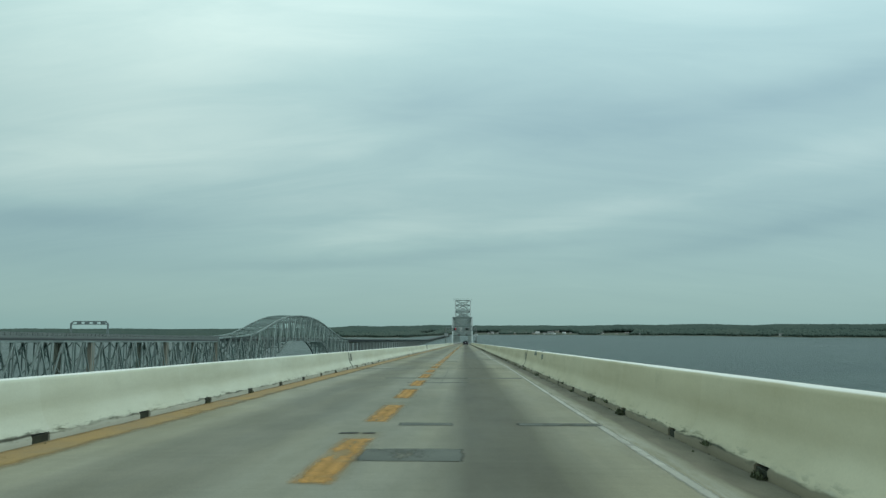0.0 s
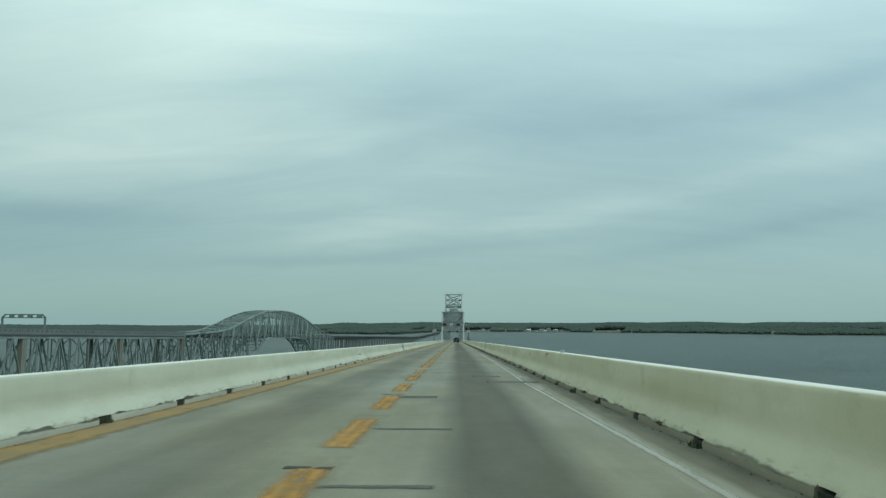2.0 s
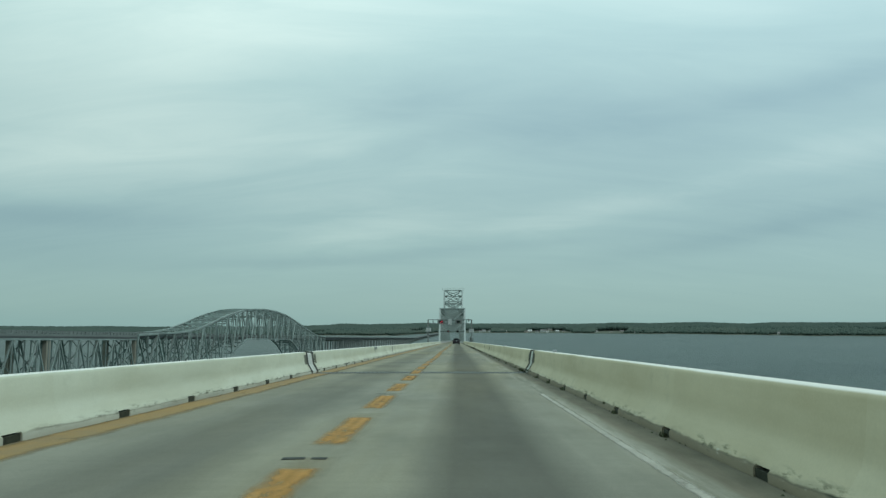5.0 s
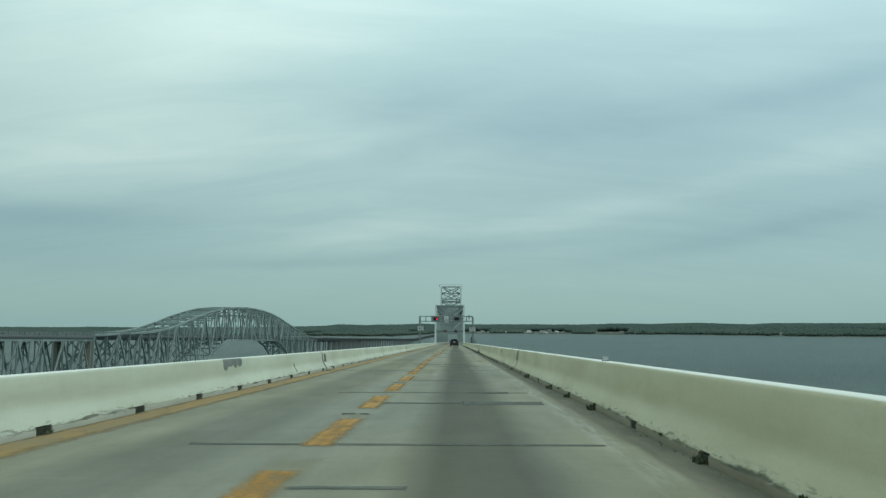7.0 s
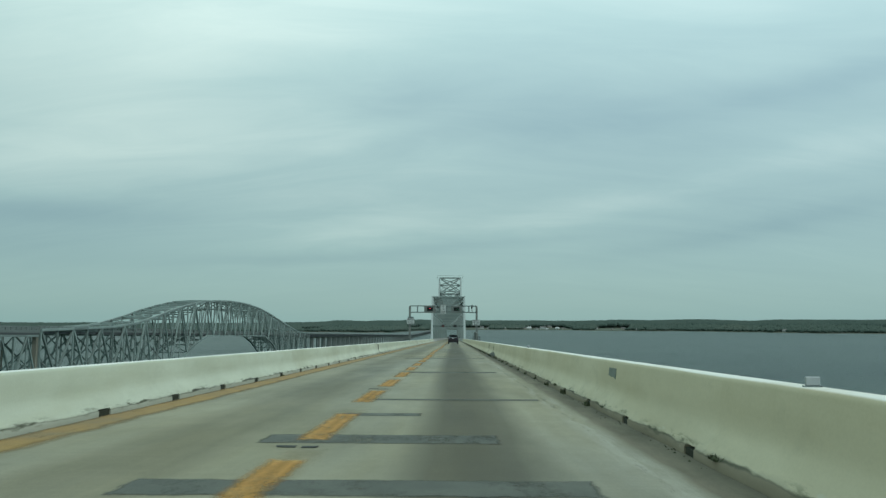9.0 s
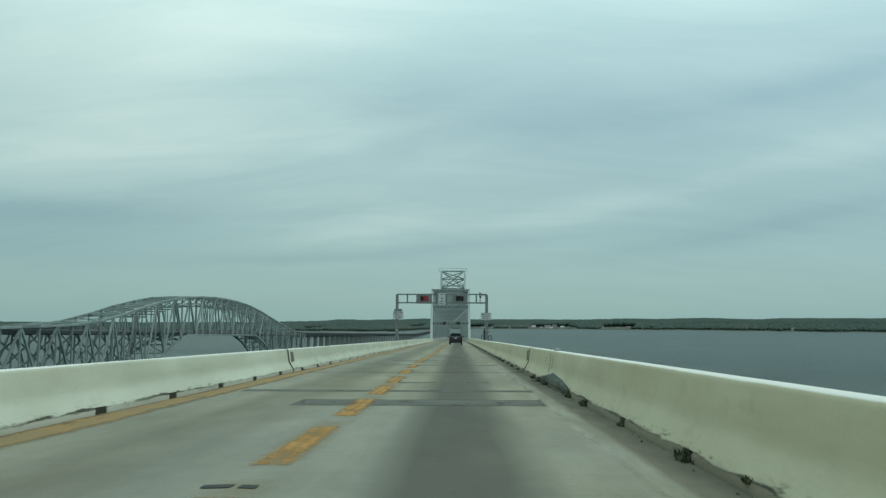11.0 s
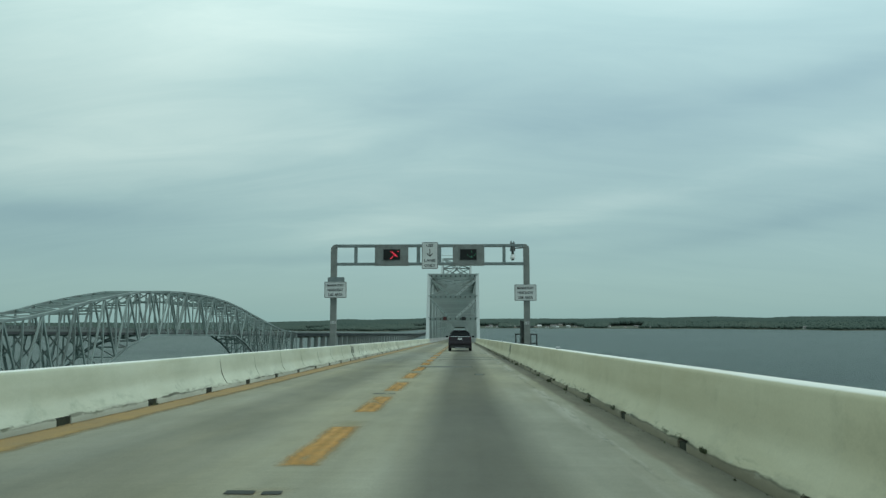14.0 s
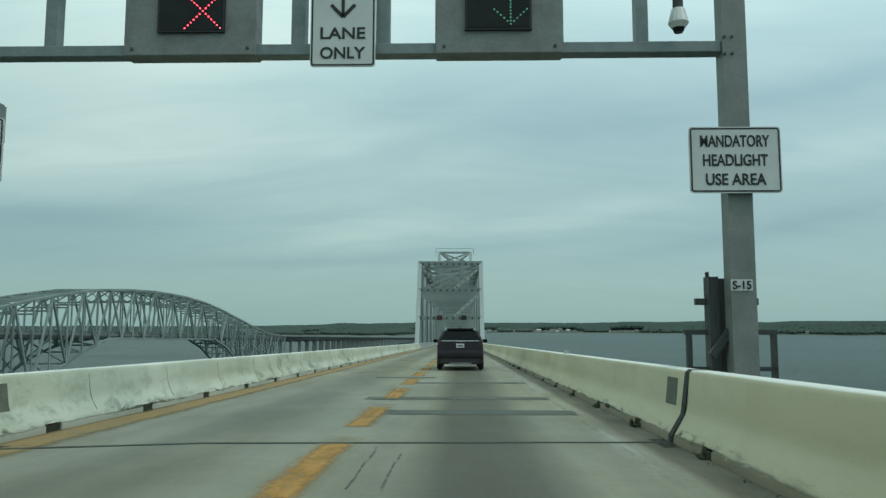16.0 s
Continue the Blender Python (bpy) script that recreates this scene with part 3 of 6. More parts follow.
tagged(part("ground", bm, M_LAND, smooth=True), "low wooded shore across the bay", "ground", kind="structure")

# ---- our deck ----
bm = bmesh.new()
prev = None
ys = [-60 + 5 * i for i in range(205)]
for y in ys:
    ring = [bm.verts.new(on_deck(x, y, z)) for x, z in ((-4.9, 0), (4.9, 0), (4.9, -0.9), (-4.9, -0.9))]
    if prev:
        for k in range(4):
            bm.faces.new((prev[k], prev[(k + 1) % 4], ring[(k + 1) % 4], ring[k]))
    else:
        bm.faces.new(ring[::-1])
    prev = ring
bm.faces.new(prev)
road = tagged(part("road", bm, M_ROAD), "worn two-lane concrete bridge deck with oil-darkened lanes", "road", kind="structure")


def flat(name, x0, x1, y0, y1, mat, z=0.004, ragged=0.0, label="", step=1.0, parent=None, thick=0.003, bend=((-999, 0), (999, 0))):
    """A thin layer on the deck, with ragged edges if asked."""
    bm = bmesh.new()
    n = max(1, int((y1 - y0) / step))
    k = max(1, int((x1 - x0) / 0.35)) if ragged else 1
    rows = []
    for i in range(n + 1):
        y = y0 + (y1 - y0) * i / n
        row = []
        for j in range(k + 1):
            x = x0 + (x1 - x0) * j / k
            dx = dy = 0.0
            if ragged:
                if j in (0, k):
                    dx = ragged * noise.noise((y * 3.1, x * 2.0, 1.0))
                if i in (0, n):
                    dy = ragged * noise.noise((y * 1.3, x * 2.7, 5.0))
            row.append((x + dx + interp(bend, y), y + dy))
        rows.append(row)
    top = [[bm.verts.new(on_deck(x, y, z)) for x, y in r] for r in rows]
    for r0, r1 in zip(top, top[1:]):
        for j in range(k):
            bm.faces.new((r0[j], r0[j + 1], r1[j + 1], r1[j]))
    near, far = bm.loops.layers.uv.new("near"), bm.loops.layers.uv.new("far")
    for f in bm.faces:
        for lp in f.loops:
            lp[near].uv = (lp.vert.co.x - interp(bend, lp.vert.co.y) - x0, lp.vert.co.y - y0)
            lp[far].uv = (x1 + interp(bend, lp.vert.co.y) - lp.vert.co.x, y1 - lp.vert.co.y)
    # worn paint films are single sheets; solid fillings have thickness
    ext = bmesh.ops.extrude_face_region(bm, geom=bm.faces[:]) if mat is M_TAR else {"geom": ()}
    for v in ext["geom"]:
        if isinstance(v, bmesh.types.BMVert):
            v.co.z -= thick
    return part(name, bm, mat, parent or road, label)


JOINTS = [-30.0, 45.05, 117.37, 153.2, 208.6, 269.58, 330.0, 366.0]
FINGER = 117.37          # the wide comb joint


def lag(y):
    """How far back each joint meets the shore-side barrier."""
    return -0.28 if 130 < y < 260 else -0.65


def skew(x, y=FINGER):
    """The joints run slightly askew: how far forward of their middle they lie at x."""
    return interp([(-4.1, lag(y) - 0.1), (-1.6, -0.10), (0.5, 0.0), (4.1, 0.17)], x)


# edge lines
M_WHITE_FAINT = worn(material("edge_paint_nearly_gone", [(0.30, 0.30, 0.26), (0.38, 0.385, 0.34), (0.50, 0.50, 0.46)], 0.8, 0, 0.7, 45.0, 0.4, 0.1, 0.004), 0.10, 0.05, 0.02, 3.0, 0.0, 0.75)
flat("edge_line", -4.25, -3.27, -55, 366, M_YELLOW_OLD, 0.004, 0.05, "faded ochre edge line", 0.8)
flat("edge_line", 3.27, 3.45, -55, 106, M_WHITE, 0.004, 0.03, "worn white edge line", 0.5, bend=((-60, 0), (24, 0), (40, 0.09), (48, 0.11), (55, 0.0), (63, -0.11), (70, -0.04), (80, 0), (130, 0)))
flat("edge_line", 3.34, 3.47, 106, 366, M_WHITE_FAINT, 0.004, 0.04, "worn white edge line", 0.5)

DASHES = [0.9, 5.9, 10.9, 15.95, 21.1, 26.0, 30.6, 35.4, 40.0, 45.15, 49.6, 54.3, 58.9, 63.6, 68.3, 73.4, 78.0, 82.8, 87.7, 92.7,
          97.5, 102.2, 106.8, 111.6, 116.2, 120.35, 125.1, 129.9, 134.9, 139.7, 144.3, 148.9, 153.0, 156.7, 161.3, 166.6, 171.2, 175.8,
          180.4, 185.1, 189.7, 194.2, 198.5, 202.4, 207.4, 212.0, 217.3, 221.9, 227.0, 232.1, 237.0, 242.1, 246.8, 251.8, 256.6, 261.9,
          266.4, 271.3, 276.5, 281.4, 286.3, 291.2, 296.1, 301.0, 305.9, 310.8, 315.7, 320.6, 325.5, 330.4, 335.3, 340.2, 345.1, 350.0, 354.9, 359.8]
# sideways place of the marking along the deck
DASH_X = [(-60, -0.06), (14, -0.06), (44, -0.18), (66, -0.15), (122, -0.2), (145, -0.08), (157, -0.14), (166, -0.22), (200, -0.02), (214, -0.14), (238, 0.06), (268, 0.04), (400, 0.04)]
for y in DASHES:
    xc = interp(DASH_X, y)
    flat("lane_dash", xc - 0.30, xc + 0.22, y - 0.13, y + 3.13, M_YELLOW, 0.008, 0.02, "", 0.3)
    flat("old_dash", xc - 0.36, xc + 0.34, y + 0.1, y + 3.9, M_YELLOW_GHOST, 0.0045, 0.02, "pale remains of an older dash", 0.4)
# sawn joints across the marking
for y in (9.9, 19.6, 29.2, 38.9, 48.2, 57.9, 67.2, 77.1, 87.1, 96.4, 105.8, 115.1, 124.05, 133.8, 143.55, 151.7, 160.7, 170.3, 179.5, 188.6, 205.5, 215.7, 225.6, 235.7, 246.0, 255.8, 264.9, 276.1):
    xc = interp(DASH_X, y)
    flat("sawn_joint", xc - 0.35, xc - 0.10, y - 0.07, y + 0.06, M_TAR, 0.0092, 0.05, "", 0.1)
    flat("sawn_joint", xc - 0.03, xc + 0.13, y - 0.08, y + 0.04, M_TAR, 0.0095, 0.05, "", 0.1)

# expansion joints right across
for y in JOINTS:
    if y == FINGER:
        continue
    bm = bmesh.new()
    xs = [-4.02 + 8.07 * k / 24 for k in range(25)]
    rows = [[bm.verts.new(on_deck(x, y + skew(x, y) + d + 0.012 * noise.noise((x * 3, y, d)), 0.006)) for x in xs] for d in (-0.055, 0.055)]
    for k in range(24):
        bm.faces.new((rows[0][k], rows[0][k + 1], rows[1][k + 1], rows[1][k]))
    ext = bmesh.ops.extrude_face_region(bm, geom=bm.faces[:])
    for v in ext["geom"]:
        if isinstance(v, bmesh.types.BMVert):
            v.co.z -= 0.004
    part("expansion_joint", bm, M_TAR, road, "dark rubber expansion joint")

# comb joint of steel fingers over a dark gap
M_COMB = material("worn_comb_steel", [(0.065, 0.075, 0.07), (0.12, 0.132, 0.122)], 0.55, 0.3, 3.0, 30.0, 0.3, 0.1)
fj = thing("finger_joint", on_deck(0, FINGER, 0), "wide steel finger expansion joint across both lanes", "expansion joint", kind="structure")
bm = bmesh.new()
xs = [-4.03 + 8.1 * k / 24 for k in range(25)]
rows = [[bm.verts.new(Vector((x, skew(x) + d, 0.0035 - SLOPE * (skew(x) + d)))) for x in xs] for d in (-0.64, 0.64)]
for k in range(24):
    bm.faces.new((rows[0][k], rows[0][k + 1], rows[1][k + 1], rows[1][k]))
part("gap", bm, M_HOLE, fj, "dark gap between the fingers")
for sg in (-1, 1):
    bm = bmesh.new()
    rows = [[bm.verts.new(Vector((x, skew(x) + d, 0.0062 - SLOPE * (skew(x) + d)))) for x in xs] for d in (sg * 0.66, sg * 0.43)]
    for k in range(24):
        q = (rows[0][k], rows[0][k + 1], rows[1][k + 1], rows[1][k])
        bm.faces.new(q if sg < 0 else q[::-1])
    part("edge_plate", bm, M_COMB, fj)
    bm = bmesh.new()
    box(bm, -0.043, 0.043, min(sg * 0.44, -sg * 0.17), max(sg * 0.44, -sg * 0.17), 0.0, 0.0065)
    tooth = mesh_of(bm, "finger", M_COMB)
    for k in range(48):
        x = -3.95 + 0.166 * k + (0.083 if sg > 0 else 0.0)
        if x < 4.0:
            ob = new("finger", tooth)
            ob.parent, ob.location = fj, (x, skew(x), -SLOPE * skew(x))
            ob.rotation_euler = (-math.atan(SLOPE), 0, 0)

# cold patches, as x0, x1, y0, y1
PATCHES = [(-1.78, 3.33, 129.95, 130.07), (0.03, 1.05, 127.27, 127.38), (0.15, 1.74, 144.78, 144.98), (0.0, 1.15, 51.32, 51.48), (0.0, 1.0, 47.22, 47.33), (0.28, 1.1, 20.6, 20.95), (2.12, 3.4, 20.6, 20.95), (0.1, 1.28, 17.2, 18.1), (-1.5, 3.3, 35.1, 35.6), (-0.5, 1.4, 32.3, 32.6),
           (-0.08, 0.8, 56.9, 57.5), (1.8, 2.73, 65.9, 66.8), (2.15, 3.7, 62.65, 63.5), (0.12, 1.0, 69.14, 69.3), (1.8, 3.4, 69.12, 69.26), (2.79, 3.0, 80.3, 80.65),
           (-1.36, 3.3, 139.05, 139.25), (2.2, 2.8, 138.9, 139.45), (1.65, 3.3, 135.75, 136.5), (-0.04, 1.6, 135.97, 136.2),
           (-1.3, 2.77, 158.05, 158.7), (-0.85, 2.1, 161.0, 161.75), (-0.3, 1.0, 164.1, 164.5), (-0.29, 3.28, 167.1, 167.4), (-0.1, 3.1, 178.6, 179.4),
           (-3.3, 3.5, 199.3, 199.9), (-1.4, 3.4, 195.95, 197.25), (-0.1, 1.1, 202.55, 202.9), (2.0, 2.6, 202.6, 202.95),
           (-1.7, 3.4, 214.75, 215.4), (-1.6, 1.28, 220.7, 221.25), (1.97, 2.74, 220.8, 221.35), (0.1, 1.25, 223.9, 224.25), (1.77, 2.89, 223.95, 224.3),
           (0.1, 3.5, 218.1, 218.3), (0.2, 3.5, 226.95, 227.15), (0.0, 3.4, 229.6, 230.5), (0.19, 1.05, 232.7, 233.2),
           (-0.1, 2.08, 259.7, 260.8), (2.07, 2.38, 253.7, 254.6), (0.08, 3.5, 273.0, 273.8), (-0.55, 3.4, 276.1, 276.9), (0.2, 3.4, 281.9, 282.6), (-1.3, 0.66, 285.0, 285.7)]
for x0, x1, y0, y1 in PATCHES:
    broad = (x1 - x0) * (y1 - y0) > 3.0
    flat("road_patch", x0 - 0.05, x1 + 0.05, y0 - 0.06, y1 + 0.06, M_PATCH_PALE if broad else M_PATCH, 0.005, 0.02, "broad worn grey patch" if broad else "dark asphalt patch", 0.25)

# wet silt lying at the foot of the barriers, as x0, x1, y0, y1
M_SILT = worn(material("wet_silt", [(0.030, 0.033, 0.022), (0.060, 0.062, 0.044)], 0.85, 0, 3.0, 40.0, 0.4, 0.3), 0.20, 0.12, 0.34, 4.0)
for x0, x1, y0, y1 in ((3.72, 4.16, 117.75, 118.75), (3.80, 4.16, 203.3, 204.1), (3.82, 4.16, 269.2, 270.1), (3.85, 4.16, 208.5, 209.1), (-4.12, -3.7, 44.0, 44.7), (-4.12, -3.75, 268.2, 269.2), (-4.12, -3.75, 152.2, 152.8)):
    flat("silt_stain", x0, x1, y0, y1, M_SILT, 0.0052, 0.05, "dark wet silt at the foot of the barrier", 0.15)

# cracks beside the centre marking
M_CRACK = material("crack_filler", [(0.09, 0.095, 0.08), (0.15, 0.155, 0.13)], 0.9, 0, 3.0, 40.0, 0.4, 0.2)
for x, y0, y1 in ((0.54, 31.3, 43.5), (0.43, 71.0, 76.0), (0.40, 79.5, 81.5), (0.56, 148.5, 153.0), (0.52, 266.8, 269.2), (0.82, 266.8, 268.7)):
    y = y0
    while y < y1:
        e = min(y1, y + 0.35 + 0.5 * abs(noise.noise((y * 1.7, x, 3.0))))
        flat("road_crack", x + 0.03 * noise.noise((y, 1.0, x)), x + 0.022 + 0.03 * noise.noise((y, 1.0, x)), y, e, M_CRACK, 0.0055, 0.015, "", 0.2)
        y = e + 0.06 + 0.3 * abs(noise.noise((y * 2.3, x, 8.0)))


M_PLATE_PALE = material("bridging_plate_paint", [(0.50, 0.52, 0.47), (0.62, 0.64, 0.58)], 0.6, 0.0, 3.0, 30.0, 0.2, 0.05)

# ---- barriers ----
def barrier(side, y0, y1, height, mat, scuppers, label):
    """One cast run of safety-shape barrier between two joints, with drain slots through its foot."""
    s = -1 if side == "shore" else 1
    foot = 4.07 if s < 0 else 4.11
    prof = [(0.0, 0.0), (0.0, 0.085), (0.03, 0.125), (0.125, 0.285), (0.158, 0.345), (0.178, 0.41), (0.190, 0.50), (0.225, height - 0.05), (0.245, height - 0.012), (0.275, height),
            (0.47, height), (0.505, height - 0.03), (0.55, 0.0)]
    st = {y0, y1}
    y = y0
    while y < y1:
        st.add(round(y, 3))
        y += 1.0
    cuts = []
    for q in scuppers:
        if y0 + 0.5 < q < y1 - 0.5:
            cuts.append(q)
    st = sorted(v for v in st if all(abs(v - q) > 0.32 for q in cuts))
    stations = [(v, False) for v in st]
    for q in cuts:
        hw = 0.19 if s < 0 else 0.15
        stations += [(q - hw - 0.01, False), (q - hw, True), (q + hw, True), (q + hw + 0.01, False)]
    stations.sort()
    bm = bmesh.new()
    uv = bm.loops.layers.uv.new("run")
    prev = None
    for yy, cut in stations:
        ring = []
        for i, (dx, z) in enumerate(prof):
            wob = 0.006 * noise.noise((yy * 0.9, z * 5.0, s))
            if cut and i <= 1:
                dx = 0.30
            if cut and i == 2:
                dx, z = 0.03, 0.115
            v = bm.verts.new(on_deck(s * (foot + dx + wob), yy, z if i else -0.01))
            ring.append((v, yy, prof[i][1] * 0.805 / height if i < 11 else 0.805))
        if prev:
            for i in range(len(prof) - 1):
                quad = (prev[i], prev[i + 1], ring[i + 1], ring[i])
                try:
                    f = bm.faces.new([q[0] for q in quad])
                except ValueError:
                    continue
                for lp, q in zip(f.loops, quad):
                    lp[uv].uv = (q[1], q[2])
        else:
            bm.faces.new([q[0] for q in ring])
        prev = ring
    bm.faces.new([q[0] for q in prev])
    ob = part("concrete_barrier", bm, mat, smooth=True)
    ob.data.set_sharp_from_angle(angle=radians(42))
    tagged(ob, label, "barrier", "barriers along the deck", "structure")
    # a dark block fills the opening of each slot
    for q in cuts:
        hb = bmesh.new()
        xa, xb = sorted((s * (foot + 0.012), s * (foot + 0.28)))
        c = on_deck(0, q, 0)
        w = (0.17 if s < 0 else 0.13) + 0.05 * noise.noise((q, s, 0))
        box(hb, xa, xb, q - w, q + w, c.z + 0.003, c.z + (0.098 if s < 0 else 0.08))
        part("drain_slot", hb, M_HOLE, ob)
    return ob


# drain slots: evenly spaced, but set out afresh on one span
SCUP_L = [q for q in (0.25 + 3.037 * k for k in range(-18, 125)) if not 153 < q < 208] + [154.75 + 3.04 * k for k in range(18)]
SCUP_R = [q for q in (1.20 + 3.037 * k for k in range(-18, 125)) if not 153 < q < 208] + [157.2 + 2.99 * k for k in range(-1, 17)]
for y0, y1 in zip(JOINTS, JOINTS[1:]):
    old = y0 > 260
    # the runs stop short of the wide joint, which its plates bridge
    ga, gb = (0.5 if y0 == FINGER else 0.05), (0.6 if y1 == FINGER else 0.05)
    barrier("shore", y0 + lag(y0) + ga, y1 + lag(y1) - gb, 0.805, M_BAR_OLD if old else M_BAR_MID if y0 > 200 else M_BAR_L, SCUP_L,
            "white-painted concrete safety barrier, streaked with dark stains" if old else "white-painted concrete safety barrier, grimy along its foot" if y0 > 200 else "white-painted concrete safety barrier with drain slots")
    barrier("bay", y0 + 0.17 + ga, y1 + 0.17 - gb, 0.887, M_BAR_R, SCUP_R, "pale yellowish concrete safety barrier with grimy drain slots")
    # seals filling the joint, following the barrier's section
    for s, foot, h in ((-1, 4.07, 0.805), (1, 4.11, 0.887)):
        yj = y0 + (0.17 if s > 0 else lag(y0))
        wide = y0 == FINGER
        for ys_, hw in (((yj - 0.62, 0.11), (yj + 0.49, 0.12)) if wide else ((yj, 0.08 if y0 > 200 else 0.055),)):
            jb = bmesh.new()
            pts = [(-0.012, 0), (-0.012, 0.09), (0.148, 0.35), (0.218, h - 0.03), (0.26, h + 0.008), (0.50, h + 0.008), (0.53, 0)]
            rings = [[jb.verts.new(on_deck(s * (foot + dx), yy, z)) for dx, z in pts] for yy in (ys_ - hw, ys_ + hw)]
            for k in range(len(pts)):
                jb.faces.new((rings[0][k], rings[0][(k + 1) % len(pts)], rings[1][(k + 1) % len(pts)], rings[1][k]))
            tagged(part("joint_seal", jb, M_TAR), "dark rubber seal in the barrier joint", "joint seal", kind="structure")
        if wide:
            # steel plate bridging the wide gap in the barrier
            cb = bmesh.new()
            pts = [(0.012, 0.01), (0.012, 0.08), (0.165, 0.33), (0.236, h - 0.085), (0.275, h - 0.05), (0.49, h - 0.05), (0.52, 0.01)]
            rings = [[cb.verts.new(on_deck(s * (foot + dx), yy, z)) for dx, z in pts] for yy in (yj - 0.52, yj + 0.38)]
            for k in range(len(pts)):
                cb.faces.new((rings[0][k], rings[0][(k + 1) % len(pts)], rings[1][(k + 1) % len(pts)], rings[1][k]))
            tagged(part("bridging_plate", cb, M_PLATE_PALE), "pale painted steel plate bridging the barrier gap", "cover plate", "bridging plates")
        if 0 < y0 < 300:
            za, zb = (0.42, 0.77) if s > 0 else (0.35, 0.70)
            for ya, yb in (((yj - 1.12, yj - 0.74), (yj + 0.73, yj + 1.10)) if wide else ((yj + 0.38, yj + 0.84),)):
                # stands in for an uncut pocket, its shade put into the dark colour
                rb = bmesh.new()
                # lies on the sloping face, a few millimetres proud
                face = [(0.345, 0.158), (0.41, 0.178), (0.5, 0.19), (h - 0.05, 0.225)]
                pts = [(interp(face, z) - 0.006, z) for z in (za, (za + 0.5) / 2, 0.5, zb)] + [(0.26, zb), (0.26, za)]
                rings = [[rb.verts.new(on_deck(s * (foot + dx), yy, z)) for dx, z in pts] for yy in (ya, yb)]
                for k in range(len(pts)):
                    rb.faces.new((rings[0][k], rings[0][(k + 1) % len(pts)], rings[1][(k + 1) % len(pts)], rings[1][k]))
                for rg in rings:
                    rb.faces.new(rg)
                tagged(part("access_plate", rb, M_RECESS), "dark grey slab standing in for a shaded recess beside the barrier joint", "cover plate", "cover plates")

# ---- the parallel truss bridge ----
M_PARAPET = material("parapet_concrete", [(0.36, 0.37, 0.35), (0.50, 0.51, 0.48)], 0.85, 0, 0.2, 3.0, 0.25, 0.0)
M_FASCIA = material("dark_fascia_steel", [(0.07, 0.08, 0.08), (0.12, 0.13, 0.13)], 0.7, 0.0, 0.2, 3.0, 0.3, 0.0)
M_RAILING = material("dull_railing_concrete", [(0.14, 0.17, 0.16), (0.22, 0.255, 0.24)], 0.75, 0.0, 0.4, 3.0, 0.3, 0.0)
M_BENT = material("bent_tan_concrete", [(0.235, 0.235, 0.19), (0.33, 0.325, 0.265)], 0.85, 0, 0.3, 2.0, 0.3, 0.0)
LB_NEAR, LB_FAR = -119.0, -132.5
LB_TOP = [(365, 2.9), (395, 3.9), (413, 4.6), (428, 5.9), (445, 8.6), (463, 12.1), (480, 14.8), (500, 17.6), (525, 19.3), (548, 20.1), (565, 20.1), (582, 19.8), (606, 18.5),
          (631, 16.0), (645, 14.1), (666, 11.5), (686, 9.0), (705, 6.8), (724, 5.0), (765, 4.0)]
LB_BOT = [(365, -11.0), (400, -11.5), (430, -13.5), (452, -17.0), (470, -11.5), (490, -3.2), (511, 1.7), (619, 1.7), (640, -3.2), (660, -11.5), (678, -17.0), (700, -13.5), (730, -11.5), (765, -11.0)]


def rel(base):
    return lambda x, y, z: on_deck(x, y, z) - base


def columns(owner, P, base, y, z_top, xs, w):
    """A pier: two tapered columns joined by a cap and a low strut, standing in the water."""
    for x in xs:
        bm = bmesh.new()
        top, foot = on_deck(x, y, z_top) - base, Vector((x, y, WATER_Z - 1.5)) - base
        tube(bm, foot, top, w * 0.85, 10, w * 0.6)
        part("pier_column", bm, M_PIER, owner)
    bar("pier_cap", P(xs[0] - 1.2, y, z_top), P(xs[1] + 1.2, y, z_top), w * 1.3, w * 1.2, M_PIER, owner, Vector((0, 1, 0)))


def truss_side(P, owner, ys, top, bot, x, mat, w, flip=0):
    for i, (a, b) in enumerate(zip(ys, ys[1:])):
        bar("top_chord", P(x, a, top(a)), P(x, b, top(b)), w * 1.1, w * 1.15, mat, owner)
        bar("bottom_chord", P(x, a, bot(a)), P(x, b, bot(b)), w * 1.1, w * 1.1, mat, owner)
        lo, hi = ((b, a), (a, b))[(i + flip) % 2]
        bar("diagonal", P(x, lo, bot(lo)), P(x, hi, top(hi)), w * 0.8, w * 0.85, mat, owner)
    for y in ys:
        if top(y) - bot(y) > 1.5:
            bar("vertical", P(x, y, bot(y)), P(x, y, top(y)), w * 0.6, w * 0.62, mat, owner)


def railing(owner, P, x, y0, y1, z):
    """Open parapet: a kerb, posts and two rails, in one casting a span."""
    bm = bmesh.new()
    for za, zb, w in ((0.0, 0.32, 0.32), (0.62, 0.78, 0.2), (1.02, 1.2, 0.26)):
        beam(bm, P(x, y0, z + (za + zb) / 2), P(x, y1, z + (za + zb) / 2), w, zb - za)
    n = int((y1 - y0) / 2.5)
    for k in range(n):
        y = y0 + (k + 0.5) * (y1 - y0) / n
        beam(bm, P(x, y, z + 0.3), P(x, y, z + 1.05), 0.28, 0.7)
    part("railing", bm, M_RAILING, owner)


